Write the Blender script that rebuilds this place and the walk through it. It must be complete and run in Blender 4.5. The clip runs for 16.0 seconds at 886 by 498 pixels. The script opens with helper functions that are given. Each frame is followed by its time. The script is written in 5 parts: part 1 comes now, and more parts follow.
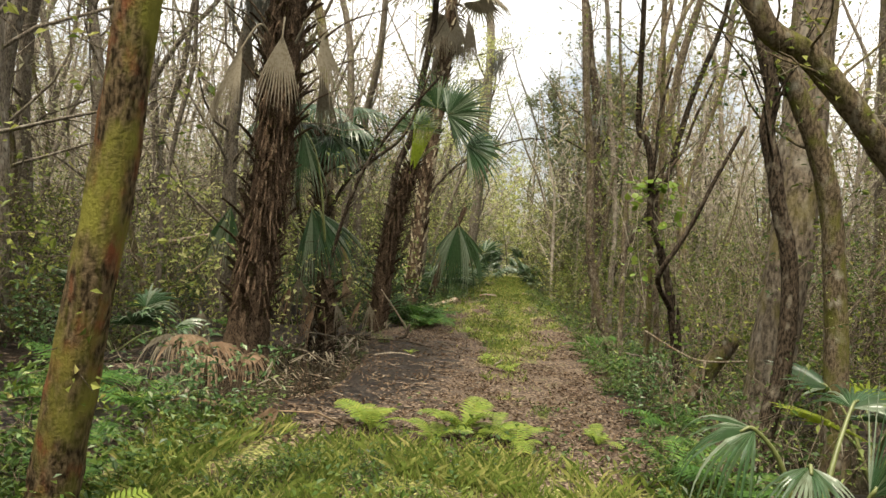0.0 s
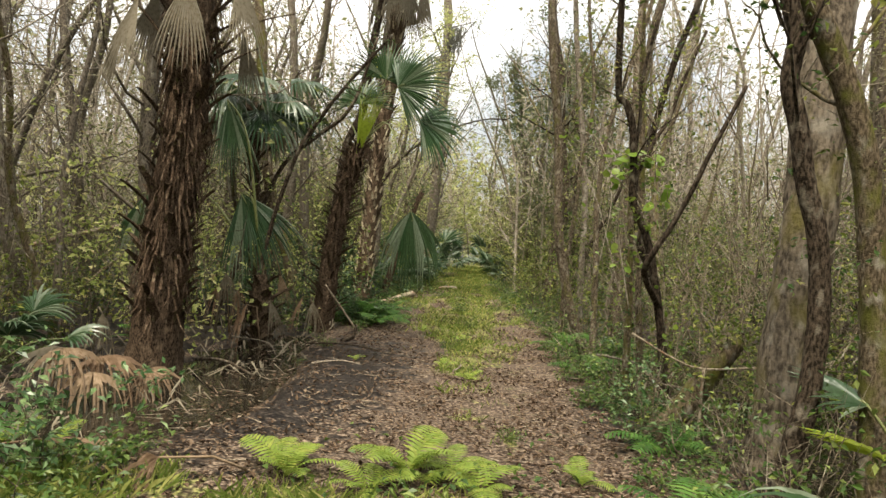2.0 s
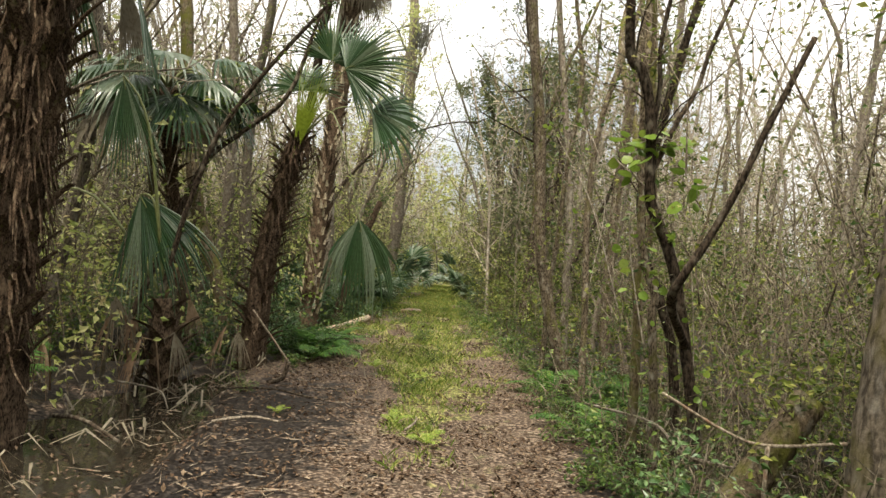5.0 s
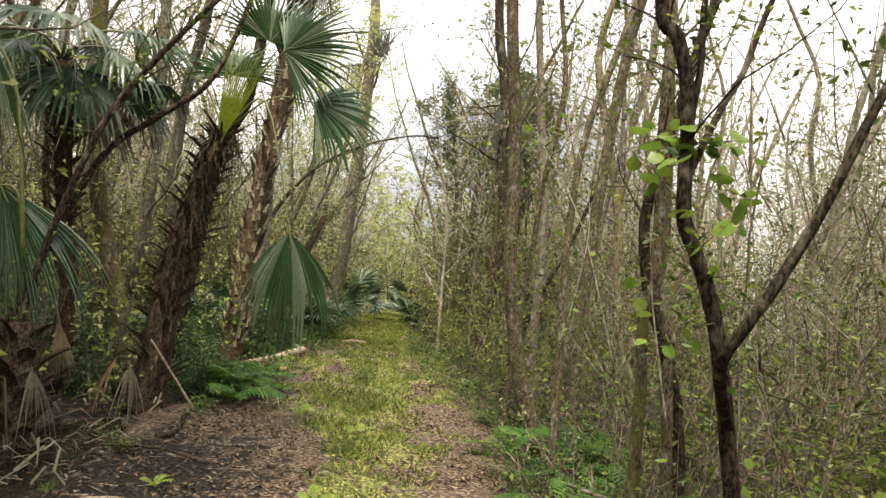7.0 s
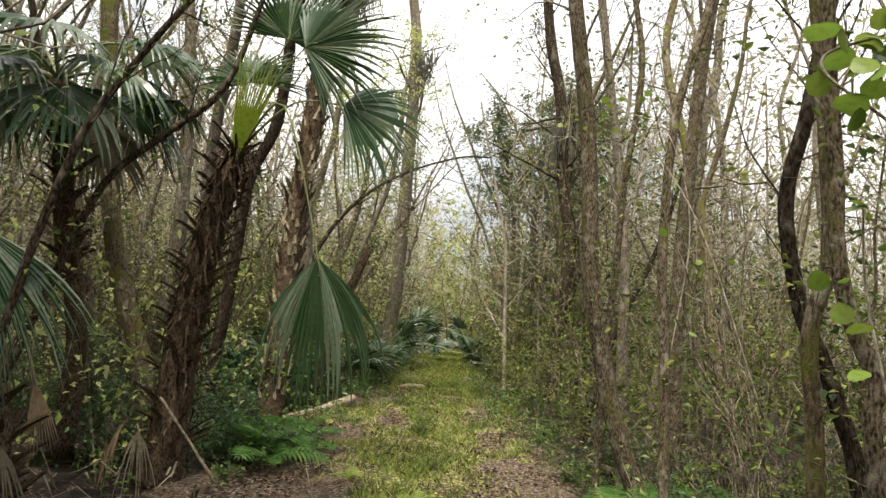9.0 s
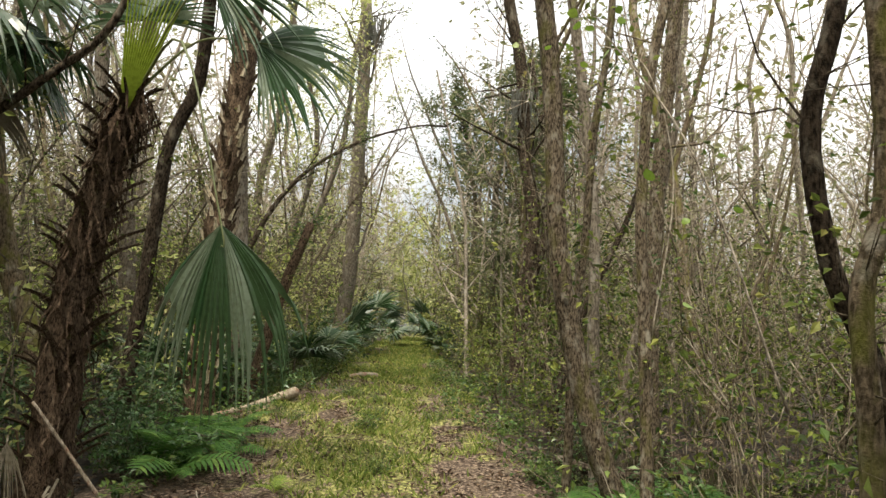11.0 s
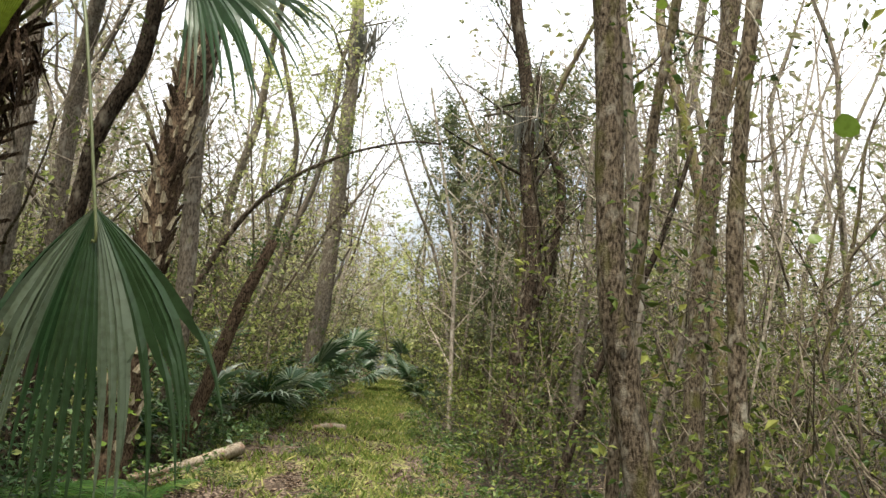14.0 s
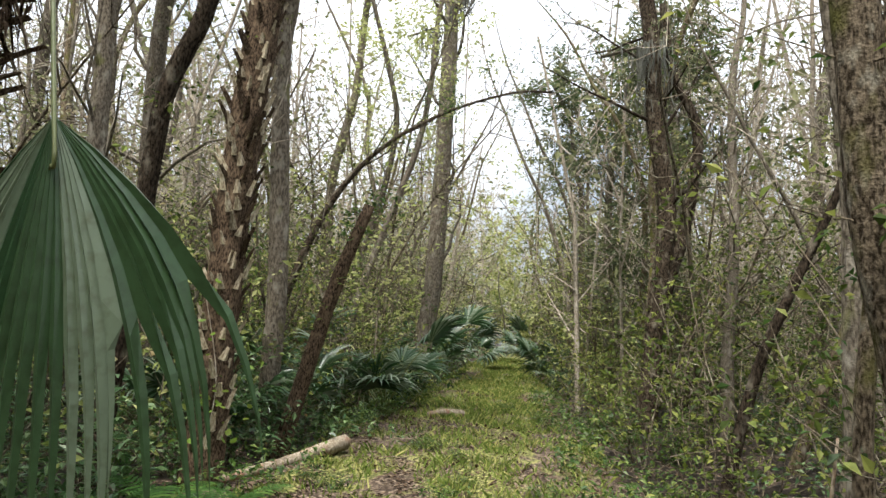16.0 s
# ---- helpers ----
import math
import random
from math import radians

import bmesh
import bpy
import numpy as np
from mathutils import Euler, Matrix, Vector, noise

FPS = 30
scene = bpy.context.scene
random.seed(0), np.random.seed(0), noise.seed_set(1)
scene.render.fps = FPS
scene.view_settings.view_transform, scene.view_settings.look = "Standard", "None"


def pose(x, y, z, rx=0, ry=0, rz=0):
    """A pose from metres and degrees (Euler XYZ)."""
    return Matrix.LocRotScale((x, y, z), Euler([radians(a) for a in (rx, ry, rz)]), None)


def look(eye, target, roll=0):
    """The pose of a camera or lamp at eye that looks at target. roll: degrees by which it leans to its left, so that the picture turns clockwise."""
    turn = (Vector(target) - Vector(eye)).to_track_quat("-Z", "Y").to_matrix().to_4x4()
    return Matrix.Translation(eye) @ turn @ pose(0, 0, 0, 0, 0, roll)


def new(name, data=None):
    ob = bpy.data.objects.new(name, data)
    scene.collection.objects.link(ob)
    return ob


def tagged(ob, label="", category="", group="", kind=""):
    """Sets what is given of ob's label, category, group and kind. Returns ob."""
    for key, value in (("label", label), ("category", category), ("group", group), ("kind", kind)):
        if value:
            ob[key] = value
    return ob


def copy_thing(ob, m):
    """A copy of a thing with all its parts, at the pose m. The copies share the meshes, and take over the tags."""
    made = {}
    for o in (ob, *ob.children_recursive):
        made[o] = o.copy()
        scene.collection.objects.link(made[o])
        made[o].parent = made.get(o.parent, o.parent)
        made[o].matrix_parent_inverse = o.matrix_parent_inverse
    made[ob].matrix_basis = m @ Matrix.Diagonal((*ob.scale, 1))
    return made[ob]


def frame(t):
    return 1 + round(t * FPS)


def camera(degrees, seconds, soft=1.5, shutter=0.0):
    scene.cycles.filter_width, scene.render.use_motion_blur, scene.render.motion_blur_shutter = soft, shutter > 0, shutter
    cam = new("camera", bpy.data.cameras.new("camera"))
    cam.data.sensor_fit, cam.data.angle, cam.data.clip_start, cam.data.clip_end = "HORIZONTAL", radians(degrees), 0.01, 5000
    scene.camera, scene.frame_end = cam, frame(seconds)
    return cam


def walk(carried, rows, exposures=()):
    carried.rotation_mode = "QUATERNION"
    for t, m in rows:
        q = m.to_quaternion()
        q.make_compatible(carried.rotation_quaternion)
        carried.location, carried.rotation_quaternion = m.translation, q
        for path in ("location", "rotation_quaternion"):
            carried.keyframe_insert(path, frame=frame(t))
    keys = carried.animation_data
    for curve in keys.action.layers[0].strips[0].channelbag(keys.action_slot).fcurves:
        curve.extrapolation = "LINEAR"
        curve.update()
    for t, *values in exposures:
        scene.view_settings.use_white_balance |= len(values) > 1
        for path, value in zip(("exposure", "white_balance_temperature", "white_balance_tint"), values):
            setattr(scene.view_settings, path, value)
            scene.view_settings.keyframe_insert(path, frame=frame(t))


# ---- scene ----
cam = camera(63.3, 16.0)
PATH = [
    (0, (2.104, 0.337, 1.439), (1.724, 2.3, 1.431), 4.9),
    (0.5, (2.128, 0.67, 1.43), (1.751, 2.634, 1.381), 3.9),
    (1, (2.077, 1.002, 1.431), (1.772, 2.977, 1.352), 3.4),
    (1.5, (2.012, 1.297, 1.443), (1.797, 3.284, 1.376), 4.7),
    (2, (2.009, 1.64, 1.435), (1.734, 3.62, 1.406), 4.2),
    (2.5, (1.99, 1.94, 1.43), (1.76, 3.926, 1.386), 4.1),
    (3, (1.945, 2.27, 1.458), (1.778, 4.263, 1.43), 3.3),
    (3.5, (1.939, 2.613, 1.441), (1.677, 4.596, 1.453), 2.6),
    (4, (1.975, 2.918, 1.427), (1.656, 4.892, 1.482), 2.6),
    (4.2, (1.981, 3.014, 1.422), (1.748, 5.0, 1.449), 3.4),
    (6.3, (1.781, 4.581, 1.417), (1.595, 6.572, 1.446), 6.0),
    (6.5, (1.777, 4.714, 1.434), (1.605, 6.706, 1.487), 7.9),
    (7, (1.804, 5.028, 1.431), (1.727, 7.023, 1.545), 6.9),
    (7.5, (1.834, 5.367, 1.414), (1.665, 7.354, 1.561), 4.2),
    (8, (1.772, 5.713, 1.406), (1.637, 7.703, 1.557), 4.5),
    (8.5, (1.708, 6.022, 1.414), (1.647, 8.008, 1.641), 6.0),
    (9, (1.715, 6.324, 1.367), (1.472, 8.298, 1.572), 3.9),
    (9.2, (1.719, 6.43, 1.367), (1.517, 8.413, 1.531), 4.2),
    (11.3, (1.801, 7.448, 1.312), (1.676, 9.437, 1.482), 1.9),
    (11.5, (1.806, 7.547, 1.299), (1.694, 9.539, 1.437), 1.5),
    (12, (1.795, 7.854, 1.321), (1.73, 9.847, 1.468), 3.9),
    (12.5, (1.799, 8.102, 1.313), (1.618, 10.084, 1.511), 2.3),
    (13, (1.789, 8.338, 1.305), (1.527, 10.307, 1.541), 1.3),
    (13.5, (1.715, 8.592, 1.293), (1.496, 10.572, 1.468), 1.2),
    (14, (1.618, 8.84, 1.355), (1.513, 10.817, 1.641), 5.1),
    (14.5, (1.596, 9.113, 1.327), (1.347, 11.082, 1.574), 2.3),
    (15, (1.619, 9.378, 1.306), (1.349, 11.355, 1.434), 1.8),
    (15.5, (1.54, 9.665, 1.316), (1.157, 11.622, 1.459), 2.5),
    (16, (1.479, 9.926, 1.323), (1.069, 11.873, 1.528), 3.0),
]
walk(cam, [(t, look(eye, target, roll)) for t, eye, target, roll in PATH], [(0, 0.86, 7450, 8), (4, 0.84, 7250, 8), (6.5, 0.94, 7350, 8), (8, 0.92, 7250, 8), (9, 0.74, 7100, 8), (11.5, 0.74, 7150, 8), (12.5, 0.84, 7050, 8), (14, 0.8, 6800, 8), (15, 0.7, 6600, 8), (16, 0.84, 6450, 8)])

# ---- world, sun, exposure ----
world = bpy.data.worlds.new("world")
scene.world = world
world.use_nodes = True
wn, wl = world.node_tree.nodes, world.node_tree.links
wn.clear()
SUN_EL, SUN_AZ = radians(66), radians(195)
sky = wn.new("ShaderNodeTexSky")
sky.sky_type, sky.sun_disc, sky.sun_elevation, sky.sun_rotation = "NISHITA", False, SUN_EL, SUN_AZ
tc = wn.new("ShaderNodeTexCoord")
cloud = wn.new("ShaderNodeTexNoise")
cloud.inputs["Scale"].default_value, cloud.inputs["Detail"].default_value = 2.2, 6.0
ramp = wn.new("ShaderNodeValToRGB")
ramp.color_ramp.elements[0].position, ramp.color_ramp.elements[1].position = 0.3, 0.54
mix = wn.new("ShaderNodeMix")
mix.data_type = "RGBA"
mix.inputs["B"].default_value = (12.5, 12.9, 13.8, 1)
bg = wn.new("ShaderNodeBackground")
bg.inputs["Strength"].default_value = 0.1
out = wn.new("ShaderNodeOutputWorld")
split = wn.new("ShaderNodeSeparateXYZ")
lift = wn.new("ShaderNodeMapRange")
lift.inputs["To Min"].default_value, lift.inputs["To Max"].default_value = 0.34, 2.0
glow = wn.new("ShaderNodeVectorMath")
glow.operation = "SCALE"
wl.new(tc.outputs["Generated"], split.inputs[0])
wl.new(split.outputs["Z"], lift.inputs["Value"])
wl.new(lift.outputs["Result"], glow.inputs["Scale"])
wl.new(mix.outputs["Result"], glow.inputs[0])
wl.new(tc.outputs["Generated"], cloud.inputs["Vector"])
wl.new(cloud.outputs["Fac"], ramp.inputs["Fac"])
wl.new(ramp.outputs["Color"], mix.inputs["Factor"])
wl.new(sky.outputs["Color"], mix.inputs["A"])
wl.new(glow.outputs["Vector"], bg.inputs["Color"])
wl.new(bg.outputs["Background"], out.inputs["Surface"])

sun = bpy.data.lights.new("sun", "SUN")
sun.energy, sun.angle, sun.color = 4.6, radians(14), (1.0, 0.96, 0.9)
sun_ob = new("sun", sun)
sun_dir = Vector((math.sin(SUN_AZ) * math.cos(SUN_EL), math.cos(SUN_AZ) * math.cos(SUN_EL), math.sin(SUN_EL)))
sun_ob.matrix_world = look(sun_dir * 30, (0, 0, 0))


# ---- materials ----
def base_mat(name, rough=0.8, spec=0.3):
    m = bpy.data.materials.new(name)
    m.use_nodes = True
    nt = m.node_tree
    b = nt.nodes["Principled BSDF"]
    b.inputs["Roughness"].default_value = rough
    b.inputs["Specular IOR Level"].default_value = spec
    return m, nt, b


def tex(nt, kind, scale, detail=4.0, stretch=None, coord="Object"):
    c = nt.nodes.new("ShaderNodeTexCoord")
    n = nt.nodes.new(kind)
    n.inputs["Scale"].default_value = scale
    if "Detail" in n.inputs:
        n.inputs["Detail"].default_value = detail
    if stretch:
        mp = nt.nodes.new("ShaderNodeMapping")
        mp.inputs["Scale"].default_value = stretch
        nt.links.new(c.outputs[coord], mp.inputs["Vector"])
        nt.links.new(mp.outputs["Vector"], n.inputs["Vector"])
    else:
        nt.links.new(c.outputs[coord], n.inputs["Vector"])
    return n


def colours(nt, source, stops):
    r = nt.nodes.new("ShaderNodeValToRGB")
    els = r.color_ramp.elements
    while len(els) < len(stops):
        els.new(0.5)
    for e, (p, c) in zip(els, stops):
        e.position, e.color = p, (*c, 1)
    nt.links.new(source, r.inputs["Fac"])
    return r.outputs["Color"]


def blend(nt, fac, a, b, mode="MIX"):
    n = nt.nodes.new("ShaderNodeMix")
    n.data_type, n.blend_type = "RGBA", mode
    for sock, v in ((n.inputs["Factor"], fac), (n.inputs["A"], a), (n.inputs["B"], b)):
        if isinstance(v, (int, float)):
            sock.default_value = v
        elif isinstance(v, tuple):
            sock.default_value = (*v, 1)
        else:
            nt.links.new(v, sock)
    return n.outputs["Result"]


def bump(nt, b, source, strength, dist):
    n = nt.nodes.new("ShaderNodeBump")
    n.inputs["Strength"].default_value, n.inputs["Distance"].default_value = strength, dist
    nt.links.new(source, n.inputs["Height"])
    nt.links.new(n.outputs["Normal"], b.inputs["Normal"])


def step(nt, source, lo, hi):
    n = nt.nodes.new("ShaderNodeMapRange")
    n.inputs["From Min"].default_value, n.inputs["From Max"].default_value = lo, hi
    nt.links.new(source, n.inputs["Value"])
    return n.outputs["Result"]


def bark(name, dark, light, patch, patch_amount=0.5, moss=None, moss_lo=0.5, scale=1.0):
    """Furrowed bark: long grain, pale lichen patches and, where there is any, moss."""
    m, nt, b = base_mat(name, 0.92, 0.03)
    grain = tex(nt, "ShaderNodeTexNoise", 64 * scale, 9, (1, 1, 0.4))
    big = tex(nt, "ShaderNodeTexNoise", 13 * scale, 8, (1, 1, 0.6))
    fine = tex(nt, "ShaderNodeTexNoise", 90 * scale, 3)
    c = colours(nt, grain.outputs["Fac"], [(0.38, dark), (0.62, light)])
    c = blend(nt, step(nt, big.outputs["Fac"], 0.58 - 0.12 * patch_amount, 0.76), c, patch)
    if moss:
        mo = tex(nt, "ShaderNodeTexNoise", 9 * scale, 9, (1, 1, 0.5))
        c = blend(nt, step(nt, mo.outputs["Fac"], moss_lo - 0.04, moss_lo + 0.16), c, moss)
    info = nt.nodes.new("ShaderNodeObjectInfo")
    hs = nt.nodes.new("ShaderNodeHueSaturation")
    mr = nt.nodes.new("ShaderNodeMapRange")
    mr.inputs["To Min"].default_value, mr.inputs["To Max"].default_value = 0.6, 1.12
    nt.links.new(info.outputs["Random"], mr.inputs["Value"])
    nt.links.new(mr.outputs["Result"], hs.inputs["Value"])
    nt.links.new(c, hs.inputs["Color"])
    nt.links.new(hs.outputs["Color"], b.inputs["Base Color"])
    add = blend(nt, 0.35, grain.outputs["Fac"], fine.outputs["Fac"])
    bump(nt, b, add, 0.9, 0.02)
    return m


def foliage(name, stops, rough=0.5, through_light=0.35, spec=0.13):
    """Leaves: hue by leaf and by plant, light passing through."""
    m, nt, b = base_mat(name, rough, spec)
    geo = nt.nodes.new("ShaderNodeNewGeometry")
    info = nt.nodes.new("ShaderNodeObjectInfo")
    ad = nt.nodes.new("ShaderNodeMath")
    ad.operation = "MULTIPLY_ADD"
    ad.inputs[1].default_value = 0.72
    mu = nt.nodes.new("ShaderNodeMath")
    mu.operation = "MULTIPLY"
    mu.inputs[1].default_value = 0.28
    nt.links.new(info.outputs["Random"], mu.inputs[0])
    nt.links.new(geo.outputs["Random Per Island"], ad.inputs[0])
    nt.links.new(mu.outputs[0], ad.inputs[2])
    c = colours(nt, ad.outputs[0], stops)
    no = tex(nt, "ShaderNodeTexNoise", 30, 3)
    c = blend(nt, step(nt, no.outputs["Fac"], 0.45, 0.75), c, (0.62, 0.6, 0.5), "MULTIPLY")
    nt.links.new(c, b.inputs["Base Color"])
    tr = nt.nodes.new("ShaderNodeBsdfTranslucent")
    nt.links.new(c, tr.inputs["Color"])
    ms = nt.nodes.new("ShaderNodeMixShader")
    ms.inputs["Fac"].default_value = through_light
    nt.links.new(b.outputs["BSDF"], ms.inputs[1])
    nt.links.new(tr.outputs["BSDF"], ms.inputs[2])
    nt.links.new(ms.outputs["Shader"], nt.nodes["Material Output"].inputs["Surface"])
    bump(nt, b, no.outputs["Fac"], 0.25, 0.004)
    return m


M_BARK = bark("grey bark", (0.07, 0.057, 0.043), (0.205, 0.172, 0.13), (0.32, 0.29, 0.235), 0.4, (0.16, 0.16, 0.06), 0.62)
M_BARK_MOSS = bark("mossy bark", (0.045, 0.034, 0.02), (0.15, 0.115, 0.075), (0.25, 0.23, 0.18), 0.3, (0.1, 0.1, 0.024), 0.52)
M_BARK_RUST = bark("moss and rust bark", (0.025, 0.018, 0.01), (0.16, 0.115, 0.065), (0.24, 0.085, 0.04), 0.7, (0.19, 0.18, 0.04), 0.47, 0.8)
M_BARK_BROWN = bark("brown lichened bark", (0.03, 0.022, 0.014), (0.18, 0.142, 0.098), (0.34, 0.31, 0.24), 0.3, (0.1, 0.095, 0.03), 0.58, 1.4)
M_BARK_DARK = bark("dark bark", (0.012, 0.009, 0.006), (0.07, 0.052, 0.036), (0.2, 0.175, 0.13), 0.35)
M_CYPRESS = bark("fibrous bark", (0.05, 0.04, 0.029), (0.17, 0.138, 0.1), (0.27, 0.24, 0.19), 0.3, (0.11, 0.095, 0.03), 0.55, 0.55)
M_PALM = bark("fibrous palm trunk", (0.016, 0.011, 0.008), (0.12, 0.083, 0.053), (0.18, 0.13, 0.085), 0.4, None, 0.5, 1.4)
M_BOOT = bark("old palm leaf base", (0.014, 0.009, 0.006), (0.105, 0.072, 0.046), (0.2, 0.155, 0.105), 0.3, (0.10, 0.10, 0.03), 0.62, 2.0)
M_BOOT_PALE = bark("weathered palm leaf base", (0.2, 0.155, 0.1), (0.52, 0.44, 0.3), (0.72, 0.64, 0.48), 0.9, (0.11, 0.115, 0.035), 0.58, 1.2)
M_THATCH = bark("hanging palm fibre", (0.018, 0.012, 0.008), (0.1, 0.066, 0.042), (0.2, 0.15, 0.1), 0.3, None, 0.5, 2.0)
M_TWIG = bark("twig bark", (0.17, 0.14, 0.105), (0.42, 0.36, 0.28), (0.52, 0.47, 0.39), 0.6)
M_STEM = bark("undergrowth stem", (0.04, 0.031, 0.021), (0.16, 0.13, 0.088), (0.32, 0.285, 0.215), 0.45)
M_LOG = bark("bleached log", (0.2, 0.155, 0.105), (0.42, 0.355, 0.265), (0.3, 0.13, 0.08), 0.45)
M_DEADWOOD = bark("bleached dead wood", (0.15, 0.115, 0.08), (0.38, 0.32, 0.24), (0.3, 0.15, 0.09), 0.3)

M_LEAF_SPARSE = foliage("sparse autumn leaves", [(0.0, (0.02, 0.032, 0.009)), (0.3, (0.055, 0.08, 0.016)), (0.6, (0.13, 0.165, 0.032)), (0.86, (0.3, 0.31, 0.085)), (1.0, (0.26, 0.18, 0.085))], 0.42, 0.42)
# far leaf colours lifted to paint in the haze and brightness of distance
M_LEAF_FAR = foliage("haze-paled far leaves", [(0.0, (0.14, 0.17, 0.05)), (0.4, (0.34, 0.38, 0.12)), (0.8, (0.5, 0.5, 0.24)), (1.0, (0.44, 0.37, 0.2))], 0.6, 0.48)
# canopy and distant leaves; atmospheric haze is mixed into these pale colours
M_LEAF_HIGH = foliage("haze-paled canopy leaves", [(0.0, (0.1, 0.105, 0.045)), (0.4, (0.22, 0.23, 0.11)), (0.75, (0.38, 0.36, 0.24)), (1.0, (0.32, 0.23, 0.14))], 0.55, 0.45)
# brighter leaf colours that paint in the backlight behind the palms
M_LEAF_MID = foliage("thicket leaves", [(0.0, (0.08, 0.11, 0.028)), (0.35, (0.21, 0.26, 0.07)), (0.7, (0.37, 0.4, 0.14)), (0.9, (0.5, 0.49, 0.23)), (1.0, (0.42, 0.33, 0.18))], 0.45, 0.5)
M_LEAF_GREEN = foliage("undergrowth leaves", [(0.0, (0.018, 0.042, 0.01)), (0.4, (0.045, 0.09, 0.018)), (0.75, (0.095, 0.145, 0.03)), (0.93, (0.22, 0.26, 0.075)), (1.0, (0.26, 0.2, 0.07))], 0.38, 0.38, 0.22)
M_LEAF_DARK = foliage("dark evergreen leaves", [(0.0, (0.015, 0.04, 0.012)), (0.5, (0.045, 0.095, 0.03)), (0.85, (0.12, 0.19, 0.07)), (1.0, (0.26, 0.32, 0.16))], 0.33, 0.3, 0.25)
M_CEDAR = foliage("grey green cedar sprays", [(0.0, (0.075, 0.095, 0.05)), (0.6, (0.13, 0.15, 0.075)), (1.0, (0.21, 0.2, 0.11))], 0.7)
M_FERN = foliage("bright fern", [(0.0, (0.12, 0.185, 0.03)), (0.6, (0.18, 0.24, 0.042)), (1.0, (0.24, 0.265, 0.055))], 0.55, 0.4)
M_FERN_DEEP = foliage("green fern", [(0.0, (0.028, 0.075, 0.016)), (0.6, (0.06, 0.135, 0.026)), (1.0, (0.13, 0.21, 0.045))], 0.55, 0.4)
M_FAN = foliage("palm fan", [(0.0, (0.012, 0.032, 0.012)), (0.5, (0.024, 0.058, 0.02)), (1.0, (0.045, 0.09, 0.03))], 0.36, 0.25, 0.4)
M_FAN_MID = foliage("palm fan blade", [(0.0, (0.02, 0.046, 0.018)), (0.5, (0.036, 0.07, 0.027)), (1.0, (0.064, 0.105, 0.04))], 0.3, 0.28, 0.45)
# pale blades: the sky's sheen is put into the leaf colour
M_FAN_SHEEN = foliage("palm fan blade with painted sky sheen", [(0.0, (0.075, 0.11, 0.065)), (0.5, (0.125, 0.16, 0.1)), (1.0, (0.2, 0.24, 0.165))], 0.3, 0.28, 0.5)
M_STALK = foliage("palm stalk", [(0.0, (0.08, 0.1, 0.03)), (1.0, (0.14, 0.15, 0.05))], 0.45, 0.05, 0.4)
M_FAN_YOUNG = foliage("young palm fan", [(0.0, (0.11, 0.18, 0.02)), (0.6, (0.21, 0.26, 0.03)), (1.0, (0.15, 0.22, 0.03))], 0.4, 0.4)
M_FAN_DEAD = foliage("dead palm fan", [(0.0, (0.13, 0.08, 0.05)), (0.4, (0.24, 0.175, 0.115)), (0.7, (0.15, 0.095, 0.06)), (1.0, (0.09, 0.055, 0.034))], 0.75, 0.2, 0.04)
M_FAN_GREY = foliage("withered palm fan", [(0.0, (0.1, 0.085, 0.06)), (0.5, (0.19, 0.165, 0.12)), (1.0, (0.06, 0.05, 0.036))], 0.75, 0.2, 0.04)
M_GRASS = foliage("grass blades", [(0.0, (0.045, 0.075, 0.016)), (0.35, (0.11, 0.155, 0.032)), (0.65, (0.185, 0.23, 0.055)), (0.86, (0.36, 0.35, 0.12)), (1.0, (0.36, 0.27, 0.14))], 0.6, 0.35, 0.04)
M_LITTER = foliage("fallen leaves", [(0.0, (0.018, 0.012, 0.008)), (0.45, (0.08, 0.052, 0.034)), (0.78, (0.15, 0.107, 0.072)), (0.96, (0.5, 0.42, 0.32)), (1.0, (0.42, 0.38, 0.1))], 0.75, 0.1, 0.04)
M_MOSS_HANG = foliage("hanging moss", [(0.0, (0.1, 0.1, 0.085)), (1.0, (0.2, 0.2, 0.17))], 0.9, 0.2, 0.04)
M_BIGLEAF = foliage("vine leaf", [(0.0, (0.06, 0.12, 0.02)), (0.6, (0.13, 0.2, 0.03)), (1.0, (0.28, 0.26, 0.06))], 0.3, 0.4)


